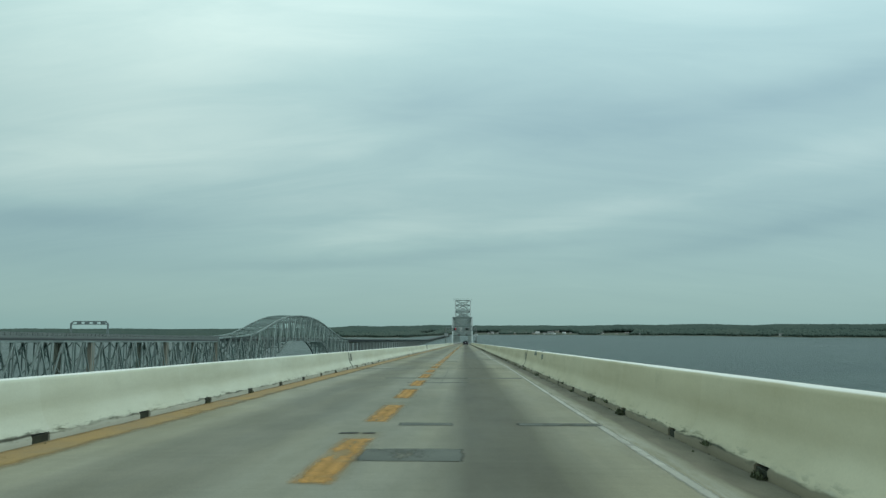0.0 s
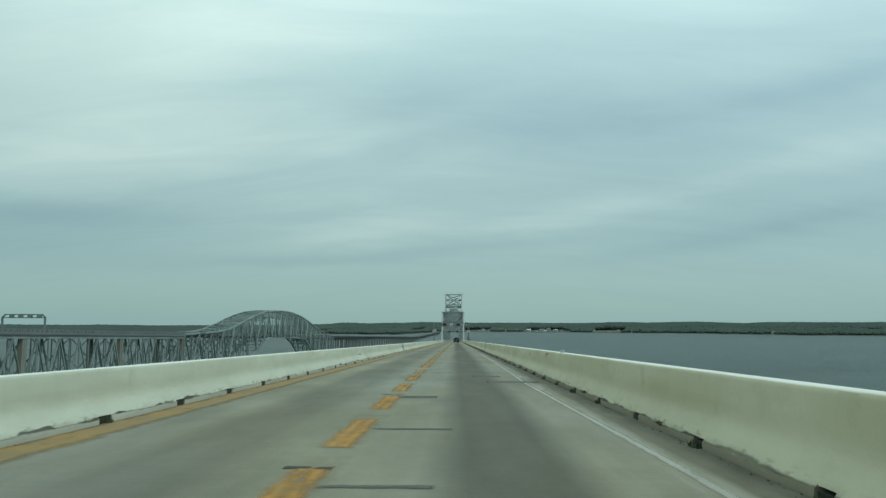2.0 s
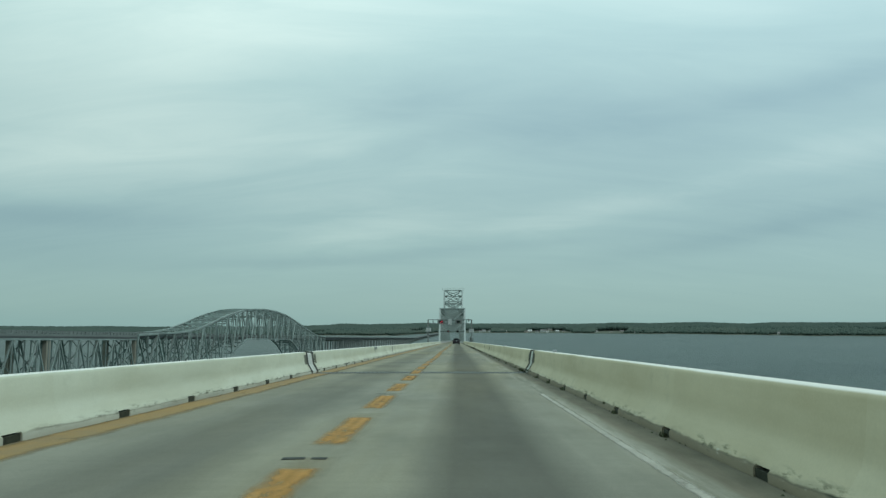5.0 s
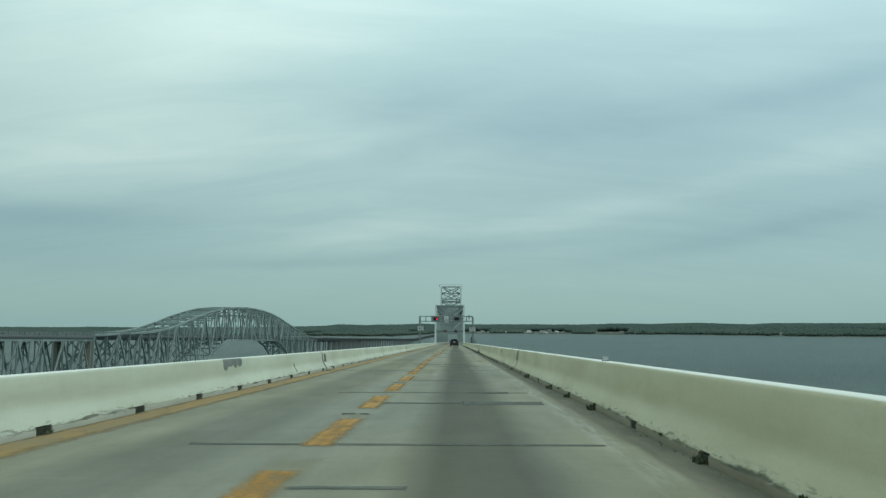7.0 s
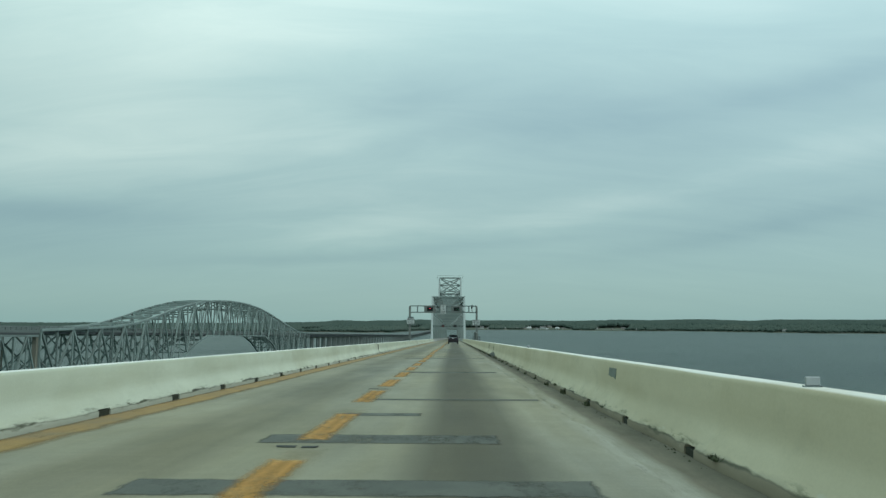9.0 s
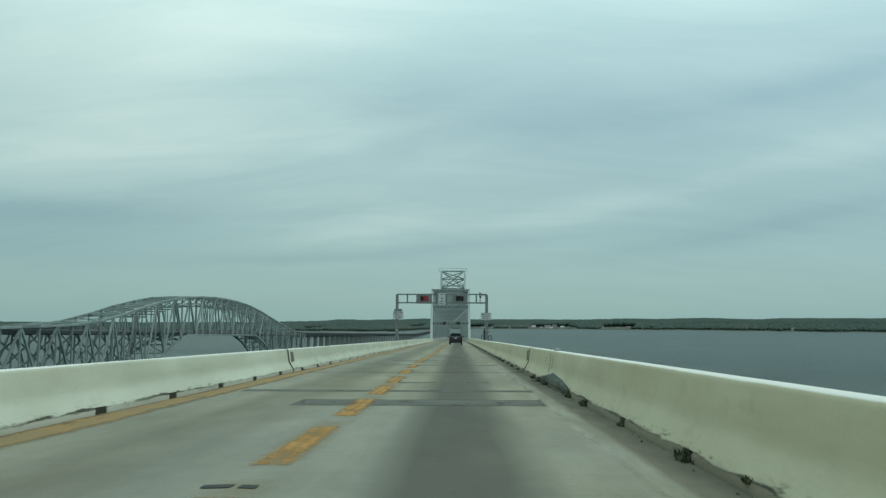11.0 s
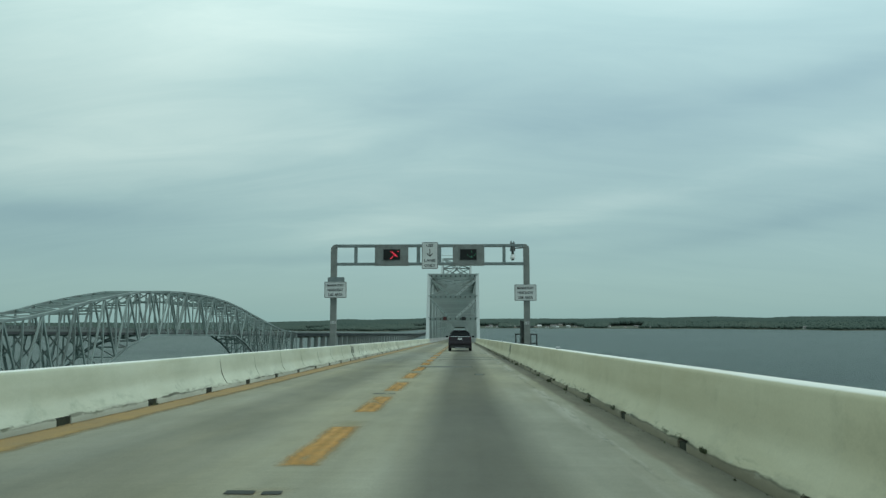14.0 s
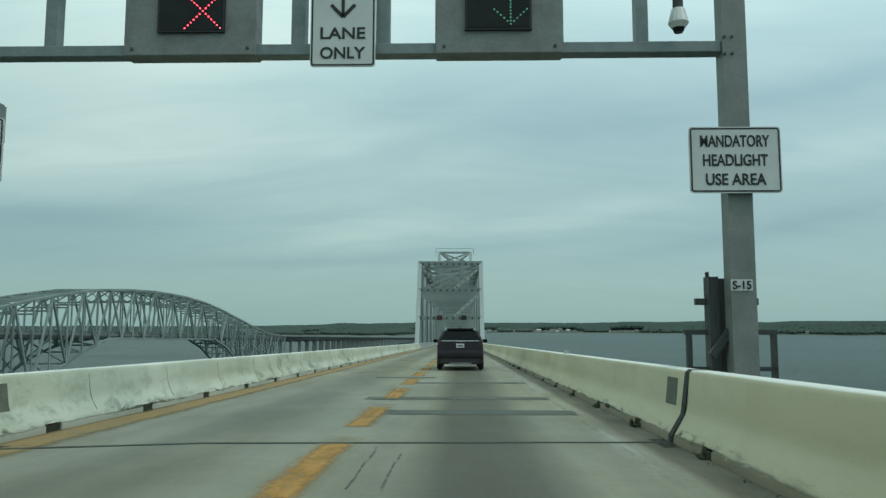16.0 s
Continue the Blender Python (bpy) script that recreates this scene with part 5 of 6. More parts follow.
# camera under the beam
cm = thing("dome_camera", (4.50, 270.4, gz + 6.38), "grey and white dome camera hanging inside the gantry beam", "camera")
bm = bmesh.new()
box(bm, -0.13, 0.13, -0.10, 0.10, 0.0, 0.07)
box(bm, -0.10, -0.05, -0.06, 0.06, 0.07, 0.16)
box(bm, 0.05, 0.10, -0.06, 0.06, 0.07, 0.16)
part("mount", bm, M_GALV_DARK, cm)
bm = bmesh.new()
tube(bm, (0, -0.2, -0.40), (0, -0.2, -0.14), 0.15, 14, 0.12)
tube(bm, (0, -0.2, -0.62), (0, -0.2, -0.40), 0.07, 12)
part("housing", bm, M_GALV_DARK, cm)
bm = bmesh.new()
tube(bm, (0, -0.2, -0.80), (0, -0.2, -0.60), 0.14, 14, 0.09)
tube(bm, (0, -0.2, -0.87), (0, -0.2, -0.80), 0.09, 14, 0.14)
part("dome", bm, M_WHITE_PL, cm, "white plastic dome")
bm = bmesh.new()
tube(bm, (0, -0.2, -0.93), (0, -0.2, -0.865), 0.06, 14, 0.088)
part("lens_cover", bm, M_DISPLAY, cm, "dark glass cover")
bm = bmesh.new()
beam(bm, (0.12, -0.2, -0.25), (0.60, -0.12, -0.22), 0.06, 0.06)
part("arm", bm, M_GALV_DARK, cm)
# number plate on the post
pl = thing("number_tag", (5.235, 270.4 - 0.165, gz + 1.99), "small white tag with black characters on the gantry post", "tag", "post tags")
bm = bmesh.new()
rounded_plate(bm, 0.29, 0.15, 0.006, 0.01, 0, 0, -0.006)
part("plate", bm, M_SIGN_WHITE, pl)
lettering(pl, "S-15", 0, 0, -0.012, 0.115, 0.245)
pl = thing("number_tag", (-5.50, 270.4 - 0.165, gz + 2.03), "small white tag with black characters on the gantry post", "tag", "post tags")
bm = bmesh.new()
rounded_plate(bm, 0.29, 0.15, 0.006, 0.01, 0, 0, -0.006)
part("plate", bm, M_SIGN_WHITE, pl)
lettering(pl, "S-15", 0, 0, -0.012, 0.115, 0.245)

# steel outrigger carrying the bay-side post, outside the barrier
br = thing("post_bracket", (5.28, 270.4, gz), "dark weathered steel bracket and catwalk frame holding the gantry post", "bracket")
for nm, a, b, w, h in (("stub_post", (-0.31, 0.25, -1.2), (-0.31, 0.25, 2.12), 0.22, 0.13), ("stub_flange", (-0.20, 0.30, -1.2), (-0.20, 0.30, 2.10), 0.12, 0.14), ("stub_bolt", (-0.36, 0.25, 2.12), (-0.36, 0.25, 2.19), 0.04, 0.04),
                       ("cross_arm", (-0.52, 0.3, 1.78), (0.34, 0.3, 1.78), 0.08, 0.09), ("diagonal_brace", (-0.40, 0.05, 1.05), (-0.05, 0.05, 1.50), 0.1, 0.1),
                       ("frame_post", (-0.62, 0.3, 0.1), (-0.62, 0.3, 1.38), 0.06, 0.075), ("frame_post", (0.20, 0.3, 0.1), (0.20, 0.3, 1.38), 0.06, 0.075),
                       ("frame_post", (0.54, 0.3, 0.1), (0.54, 0.3, 1.38), 0.06, 0.075), ("frame_rail", (-0.68, 0.3, 1.36), (0.58, 0.3, 1.36), 0.07, 0.07),
                       ("frame_rail", (-0.66, 0.3, 0.86), (0.58, 0.3, 0.86), 0.06, 0.06), ("shelf", (-0.9, 0.1, -0.6), (0.5, 0.1, -0.6), 0.5, 0.2)):
    bar(nm, a, b, w, h, M_GALV_DARK, br, Vector((0, 1, 0)))
br = thing("post_bracket", (-5.52, 270.4, gz), "dark weathered steel bracket holding the gantry post", "bracket")
for nm, a, b, w, h in (("shelf", (-0.3, 0.1, -0.6), (0.95, 0.1, -0.6), 0.5, 0.2), ("stub_post", (0.3, 0.25, -1.2), (0.3, 0.25, 0.4), 0.22, 0.26)):
    bar(nm, a, b, w, h, M_GALV_DARK, br, Vector((0, 1, 0)))

# signals on the truss portal
for x, red in ((-1.55, True), (2.05, False)):
    y = end_y(4.55) - 0.55
    sg = thing("lane_signal", on_deck(x, y, 4.62), "black lane signal with a lit red cross on the portal" if red else "black lane signal box on the truss portal", "signal", "portal signals")
    bm = bmesh.new()
    box(bm, -0.40, 0.40, -0.1, 0.3, -0.34, 0.34)
    bmesh.ops.bevel(bm, geom=bm.edges[:], offset=0.03, segments=1, affect="EDGES")
    part("housing", bm, M_SIGN_BLACK, sg)
    bm = bmesh.new()
    for s in (-1, 1):
        beam(bm, (-0.24, -0.11, -s * 0.24), (0.24, -0.11, s * 0.24), 0.02, 0.05, Vector((0, 1, 0)))
    if red:
        part("led_cross", bm, M_LED_DIM, sg)
    else:
        bm.free()

# gantry over the parallel roadway
base = on_deck(-126.9, 256, 2.5)
lg = thing("sign_gantry", base, "dark steel gantry with a lane signal bar over the parallel roadway", "gantry")
P = rel(base)
for x in (-133.2, -120.4):
    bar("post", P(x, 256, 2.6), P(x, 256, 7.3), 0.45, 0.45, M_GALV, lg)
    s = 1 if x < -126 else -1
    bar("shoulder", P(x, 256, 7.2), P(x + s * 0.9, 256, 8.0), 0.4, 0.4, M_GALV, lg)
bar("upper_beam", P(-132.4, 256, 8.0), P(-121.2, 256, 8.0), 0.3, 0.3, M_GALV, lg, Vector((0, 1, 0)))
bar("lower_beam", P(-132.9, 256, 7.05), P(-120.7, 256, 7.05), 0.3, 0.25, M_GALV, lg, Vector((0, 1, 0)))
for k in range(4):
    x = -131.0 + 2.75 * k
    bar("signal_panel", P(x, 255.7, 7.5), P(x + 1.5, 255.7, 7.5), 0.3, 1.0, M_GALV, lg, Vector((0, 1, 0)))

# ---- the dark sport utility car ahead ----
M_CARPAINT = material("car_paint_dark_maroon", [(0.014, 0.009, 0.013), (0.020, 0.013, 0.018)], 0.32, 0.0, 2.0, 80.0, 0.1, 0.0, spec=0.3)
M_CARBLACK = material("car_trim_black", [(0.014, 0.014, 0.015), (0.024, 0.024, 0.025)], 0.6, 0, 5.0, 60.0, 0.2, 0.0)
M_CARGLASS = plain("car_tinted_glass", (0.008, 0.010, 0.011), 0.15, 0.0, spec=0.10)
M_CHROME = plain("chrome", (0.62, 0.63, 0.64), 0.18, 1.0)
M_TAIL = plain("tail_lamp_red", (0.045, 0.006, 0.008), 0.25)
M_TYRE = material("tyre_rubber", [(0.016, 0.016, 0.016), (0.03, 0.03, 0.03)], 0.85, 0, 8.0, 60.0, 0.3, 0.1)
M_RIM = plain("alloy_rim", (0.35, 0.36, 0.37), 0.35, 0.9)
M_PLATE = material("plate_white", [(0.55, 0.56, 0.56), (0.66, 0.67, 0.66)], 0.5, 0, 6, 50, 0.1, 0.0)
M_PLATE_BAR = plain("plate_dark_bar", (0.10, 0.12, 0.18), 0.6)


def car(place):
    """Rear bumper at y = 0, nose towards +y."""
    c = thing("sport_utility_car", place, "dark maroon sport utility car with tinted glass, driving ahead", "car")
    # stations: y, half width low, half width waist, waist z, half width roof, roof z
    st = [(0.00, 0.93, 0.90, 1.20, 0.61, 1.68), (0.45, 0.985, 0.93, 1.20, 0.63, 1.735), (1.2, 1.0, 0.94, 1.19, 0.64, 1.755), (2.2, 1.0, 0.945, 1.17, 0.63, 1.745),
          (2.9, 1.0, 0.945, 1.15, 0.61, 1.68), (3.65, 1.0, 0.93, 1.10, 0.86, 1.14), (4.4, 0.985, 0.90, 1.02, 0.80, 1.06), (4.85, 0.93, 0.84, 0.86, 0.74, 0.90), (5.0, 0.86, 0.78, 0.68, 0.70, 0.72)]

    def ring(s):
        y, wl, ww, wz, wr, rz = s
        half = [(wl * 0.86, 0.26), (wl * 0.965, 0.36), (wl, 0.58), (wl * 0.995, 0.84), (wl * 0.985, wz * 0.86), (ww, wz), (wr + (ww - wr) * 0.30, rz - (rz - wz) * 0.27),
                (wr, rz - 0.07 * min(1, (rz - wz) / 0.4)), (wr * 0.84, rz - 0.015), (wr * 0.45, rz + 0.006)]
        return half

    def lean(z):
        """How far the tail leans forward with height."""
        return interp([(0.0, 0.03), (0.42, 0.0), (0.60, 0.0), (0.70, 0.09), (1.20, 0.16), (1.70, 0.56), (2.5, 0.7)], z)

    bm = bmesh.new()
    rows = []
    for k, s in enumerate(st):
        h = ring(s)
        pts = [(x, z) for x, z in h] + [(-x, z) for x, z in reversed(h)]
        rows.append([bm.verts.new((x, s[0] + (lean(z) if k == 0 else lean(z) * 0.5 if k == 1 else 0), z)) for x, z in pts])
    n = len(rows[0])
    for r0, r1 in zip(rows, rows[1:]):
        for k in range(n):
            bm.faces.new((r0[k], r0[(k + 1) % n], r1[(k + 1) % n], r1[k]))
    for r in (rows[0], rows[-1]):
        for k in range(n // 2 - 1):
            bm.faces.new((r[k], r[k + 1], r[n - 2 - k], r[n - 1 - k]))
    body = part("body", bm, M_CARPAINT, c, smooth=True)
    for p in body.data.polygons:
        p.use_smooth = abs(p.normal.y) < 0.75
    # rear glass and spoiler
    bm = bmesh.new()
    gl = [(-0.84, 1.27), (0.84, 1.27), (0.64, 1.65), (-0.64, 1.65)]
    f = [bm.verts.new((x, lean(z) - 0.012, z)) for x, z in gl]
    b = [bm.verts.new((x, lean(z) + 0.03, z)) for x, z in gl]
    bm.faces.new(f)
    for k in range(4):
        bm.faces.new((f[k], f[(k + 1) % 4], b[(k + 1) % 4], b[k]))
    part("rear_window", bm, M_CARGLASS, c)
    bm = bmesh.new()
    beam(bm, (0.0, lean(1.30) - 0.03, 1.33), (0.34, lean(1.34) - 0.03, 1.36), 0.02, 0.02)
    part("wiper", bm, M_CARBLACK, c)
    bm = bmesh.new()
    box(bm, -0.58, 0.58, 0.46, 0.80, 1.70, 1.745)
    bmesh.ops.bevel(bm, geom=bm.edges[:], offset=0.025, segments=2, affect="EDGES")
    sp = part("spoiler", bm, M_CARPAINT, c)
    bm = bmesh.new()
    box(bm, -0.12, 0.12, 0.454, 0.462, 1.715, 1.728)
    part("brake_light", bm, M_TAIL, sp)
    # side glass
    for s in (-1, 1):
        for y0, y1 in ((0.62, 1.45), (1.53, 2.45), (2.53, 3.15)):
            bm = bmesh.new()
            zt = 1.66 if y1 < 3 else 1.50
            q = [(s * 0.938, y0, 1.23), (s * 0.945, y1, 1.21), (s * 0.725, y1 - (0.15 if y1 > 3 else 0), zt - 0.02), (s * 0.715, y0 + 0.05, 1.64)]
            o = [bm.verts.new((x + s * 0.014, y, z)) for x, y, z in q]
            i = [bm.verts.new((x - s * 0.03, y, z)) for x, y, z in q]
            bm.faces.new(o)
            for k in range(4):
                bm.faces.new((o[k], o[(k + 1) % 4], i[(k + 1) % 4], i[k]))
            part("side_window", bm, M_CARGLASS, c)
        bm = bmesh.new()
        box(bm, s * 0.80 - 0.012, s * 0.80 + 0.012, 0.60, 2.75, 1.80, 1.83)
        for y in (0.65, 1.65, 2.7):
            box(bm, s * 0.80 - 0.02, s * 0.80 + 0.02, y - 0.05, y + 0.05, 1.70, 1.81)
        bmesh.ops.translate(bm, verts=bm.verts, vec=(-s * 0.19, 0, -0.03))
        part("roof_rail", bm, M_CHROME, c)
        # mirrors
        bm = bmesh.new()
        box(bm, s * 1.13 - 0.11, s * 1.13 + 0.11, 3.05, 3.20, 1.14, 1.30)
        bmesh.ops.bevel(bm, geom=bm.edges[:], offset=0.035, segments=2, affect="EDGES")
        mr = part("wing_mirror", bm, M_CARBLACK, c)
        bm = bmesh.new()
        box(bm, s * 0.97 - 0.08, s * 0.97 + 0.08, 3.10, 3.18, 1.14, 1.20)
        part("arm", bm, M_CARBLACK, mr)
        bm = bmesh.new()
        box(bm, s * 1.13 - 0.09, s * 1.13 + 0.09, 3.044, 3.052, 1.16, 1.28)
        part("mirror_glass", bm, M_CARGLASS, mr)
        # tail lamps wrap the corner
        bm = bmesh.new()
        pts = [(0.80, 1.185), (0.915, 1.195), (0.945, 1.04), (0.935, 0.95), (0.85, 1.00), (0.80, 1.08)]
        f = [bm.verts.new((s * x, lean(z) - 0.022, z)) for x, z in pts]
        b = [bm.verts.new((s * x, lean(z) + 0.20, z)) for x, z in pts]
        bm.faces.new(f)
        for k in range(6):
            bm.faces.new((f[k], f[(k + 1) % 6], b[(k + 1) % 6], b[k]))
        part("tail_lamp", bm, M_TAIL, c)
        bm = bmesh.new()
        box(bm, s * 0.78 - 0.10, s * 0.78 + 0.10, -0.012, 0.02, 0.50, 0.545)
        part("reflector", bm, M_TAIL, c)
        for y in (0.95, 3.85):
            bm = bmesh.new()
            tube(bm, (s * 0.76, y, 0.375), (s * 0.985, y, 0.375), 0.375, 28)
            bmesh.ops.bevel(bm, geom=[e for e in bm.edges if len(e.link_faces) == 2 and any(len(fc.verts) > 4 for fc in e.link_faces)], offset=0.04, segments=2, affect="EDGES")
            wh = part("wheel", bm, M_TYRE, c, "black rubber tyre")
            bm = bmesh.new()
            tube(bm, (s * 0.93, y, 0.375), (s * 0.992, y, 0.375), 0.25, 20)
            part("rim", bm, M_RIM, wh)
        bm = bmesh.new()
        tube(bm, (s * 0.52, 0.02, 0.30), (s * 0.52, 0.35, 0.30), 0.045, 10)
        part("exhaust_tip", bm, M_CHROME, c)
        bm = bmesh.new()
        box(bm, s * 0.70 - 0.17, s * 0.70 + 0.17, 4.66, 4.90, 0.72, 0.84)
        part("headlight", bm, M_CHROME, c)
    # chrome bar, badge plate, handle, bumper
    bm = bmesh.new()
    box(bm, -0.80, 0.80, lean(1.215) - 0.035, lean(1.215) + 0.03, 1.195, 1.237)
    bmesh.ops.bevel(bm, geom=bm.edges[:], offset=0.01, segments=1, affect="EDGES")
    part("chrome_strip", bm, M_CHROME, c)
    bm = bmesh.new()
    box(bm, -0.165, 0.165, lean(1.03) - 0.03, lean(1.03) + 0.02, 0.945, 1.11)
    lp = part("license_plate", bm, M_PLATE, c, "white plate")
    bm = bmesh.new()
    box(bm, -0.12, 0.12, lean(1.03) - 0.034, lean(1.03) - 0.029, 0.99, 1.06)
    part("plate_bar", bm, M_PLATE_BAR, lp)
    bm = bmesh.new()
    box(bm, -0.92, 0.92, -0.07, 0.25, 0.52, 0.72)
    bmesh.ops.bevel(bm, geom=bm.edges[:], offset=0.05, segments=3, affect="EDGES")
    part("bumper", bm, M_CARPAINT, c, smooth=False)
    bm = bmesh.new()
    box(bm, -0.84, 0.84, -0.045, 0.3, 0.27, 0.50)
    bmesh.ops.bevel(bm, geom=bm.edges[:], offset=0.04, segments=2, affect="EDGES")
    part("lower_valance", bm, M_CARBLACK, c)
    # added pale strip imitates the bright road showing beneath the car
    bm = bmesh.new()
    box(bm, -0.45, 0.45, -0.055, 0.0, 0.285, 0.325)
    part("road_gap_strip", bm, M_RIM, c, "pale strip standing in for the lit road seen under the car")
    bm = bmesh.new()
    tube(bm, (0, 0.95, 1.74), (0, 0.90, 1.83), 0.03, 8, 0.01)
    part("antenna", bm, M_CARBLACK, c)
    return c


cr = car(on_deck(1.51, 291.0, 0.004))
cr.rotation_euler = (-math.atan(SLOPE), 0, 0)

# ---- small things on and beside the barriers ----
M_REFL = material("marker_grey_plastic", [(0.32, 0.345, 0.355), (0.42, 0.445, 0.455)], 0.4, 0, 5, 50, 0.1, 0.0)
for y in (39.2, 63.4, 88.3, 112.0, 135.5, 158.1, 181.0, 202.65, 230.5, 251.4, 281.2, 305.6):
    mk = thing("barrier_marker", on_deck(4.48, y, 0.887), "small grey reflective marker standing on the barrier top", "marker", "barrier markers")
    bm = bmesh.new()
    box(bm, -0.075, 0.075, -0.02, 0.02, 0.0, 0.012)
    part("foot", bm, M_GALV, mk)
    bm = bmesh.new()
    box(bm, -0.06, 0.06, -0.012, 0.012, 0.012, 0.085)
    bmesh.ops.bevel(bm, geom=bm.edges[:], offset=0.006, segments=1, affect="EDGES")
    part("reflector", bm, M_REFL, mk)


def face_patch(s, foot, h, y0, y1, z0, z1, mat, label, ragged=0.03, name="repair_patch", category="repair patch", group="repair patches"):
    """A mortar repair lying on the upper face of a barrier."""
    def fx(z):
        return s * (foot + interp([(0.0, 0.0), (0.085, 0.0), (0.33, 0.15), (0.40, 0.175), (h - 0.05, 0.225), (h, 0.25)], z) - 0.008)
    bm = bmesh.new()
    nx, nz = 8, 4
    g = []
    for i in range(nx + 1):
        row = []
        for j in range(nz + 1):
            y = y0 + (y1 - y0) * i / nx
            z = z0 + (z1 - z0) * j / nz
            if j == 0:
                z += ragged * noise.noise((y * 4, 1.7, s)) * 2
            if i in (0, nx):
                y += ragged * noise.noise((z * 9, y, s))
            row.append(bm.verts.new(on_deck(fx(z), y, z)))
        g.append(row)
    for a, b in zip(g, g[1:]):
        for j in range(nz):
            bm.faces.new((a[j], b[j], b[j + 1], a[j + 1]))
    r = bmesh.ops.extrude_face_region(bm, geom=bm.faces[:])
    for v in r["geom"]:
        if isinstance(v, bmesh.types.BMVert):
            v.co.x += s * 0.012
    tagged(part(name, bm, mat), label, category, group, "structure")


M_MORTAR = material("grey_repair_mortar", [(0.175, 0.205, 0.18), (0.25, 0.28, 0.25)], 0.9, 0, 4.0, 40.0, 0.4, 0.3)
face_patch(1, 4.11, 0.887, 40.40, 41.28, 0.70, 0.882, M_MORTAR, "grey mortar repair along the barrier's top edge")
# this grey patch stands in for a small recess in the face
face_patch(1, 4.11, 0.887, 37.80, 38.35, 0.62, 0.80, M_MORTAR, "grey patch on the barrier face")
face_patch(-1, 4.07, 0.805, 139.2, 140.75, 0.58, 0.80, M_MORTAR, "ragged grey mortar repair at the barrier's top edge", 0.07)
face_patch(1, 4.11, 0.887, 164.65, 165.2, 0.61, 0.76, M_MORTAR, "grey patch on the barrier face")

face_patch(1, 4.11, 0.887, 71.60, 71.68, 0.62, 0.78, M_MORTAR, "narrow grey patch on the barrier face", 0.005)

M_SCUFF = material("tyre_scuff", [(0.12, 0.125, 0.10), (0.22, 0.22, 0.18)], 0.9, 0, 8.0, 40.0, 0.4, 0.2)
M_MARK = material("faded_orange_spray", [(0.50, 0.33, 0.22), (0.54, 0.43, 0.30)], 0.8, 0, 12.0, 40.0, 0.3, 0.0)
for y0, y1, z0, z1 in ((66.2, 66.45, 0.64, 0.82), (65.75, 65.82, 0.74, 0.85), (65.9, 65.97, 0.74, 0.85)):
    face_patch(1, 4.11, 0.887, y0, y1, z0, z1, M_MARK, "faded orange survey mark sprayed on the barrier", 0.02)
for y0, y1, z0, z1 in ((81.8, 83.0, 0.385, 0.425), (247.585, 247.593, 0.12, 0.79), (147.1, 147.2, 0.20, 0.46), (218.75, 218.98, 0.31, 0.335), (217.15, 217.40, 0.16, 0.18)):
    face_patch(-1, 4.07, 0.805, y0, y1, z0, z1, M_SCUFF, "dark scrape on the painted barrier face", 0.03)
M_SCUFF_PALE = material("faint_scrape", [(0.27, 0.26, 0.195), (0.37, 0.35, 0.265)], 0.9, 0, 8.0, 40.0, 0.4, 0.2)
for y0, y1, z0, z1 in ((119.3, 119.75, 0.415, 0.43), (202.34, 202.352, 0.42, 0.78), (202.77, 202.785, 0.30, 0.78), (203.71, 203.735, 0.64, 0.69), (203.82, 203.84, 0.57, 0.605)):
    face_patch(1, 4.11, 0.887, y0, y1, z0, z1, M_SCUFF_PALE if z1 - z0 > 0.3 else M_SCUFF, "faint upright scrape on the painted barrier face" if z1 - z0 > 0.3 else "dark scrape on the painted barrier face", 0.004)

# upright form joints down the older lengths, stained where water runs
M_SEAM = material("stained_form_joint", [(0.4, 0.435, 0.34), (0.5, 0.54, 0.44)], 0.9, 0, 9.0, 40.0, 0.4, 0.2)
for k in range(20):
    y = 238.4 + 3.04 * k
    if abs(y - 247.6) > 0.5 and noise.noise((y * 1.3, 9.0, 4.0)) > -0.12:
        w = 0.007 + 0.016 * abs(noise.noise((y, 2.0, 0)))
        face_patch(-1, 4.07, 0.805, y, y + w, 0.16 + 0.1 * abs(noise.noise((y, 5.0, 1))), 0.72 + 0.06 * noise.noise((y, 7.0, 2)), M_SEAM, "stained upright form joint in the painted barrier", 0.012, "form_joint", "form joint", "form joints")

M_WEED = material("dry_weeds", [(0.042, 0.055, 0.024), (0.10, 0.108, 0.055)], 0.95, 0, 9.0, 60.0, 0.4, 0.0)
rng = random.Random(5)


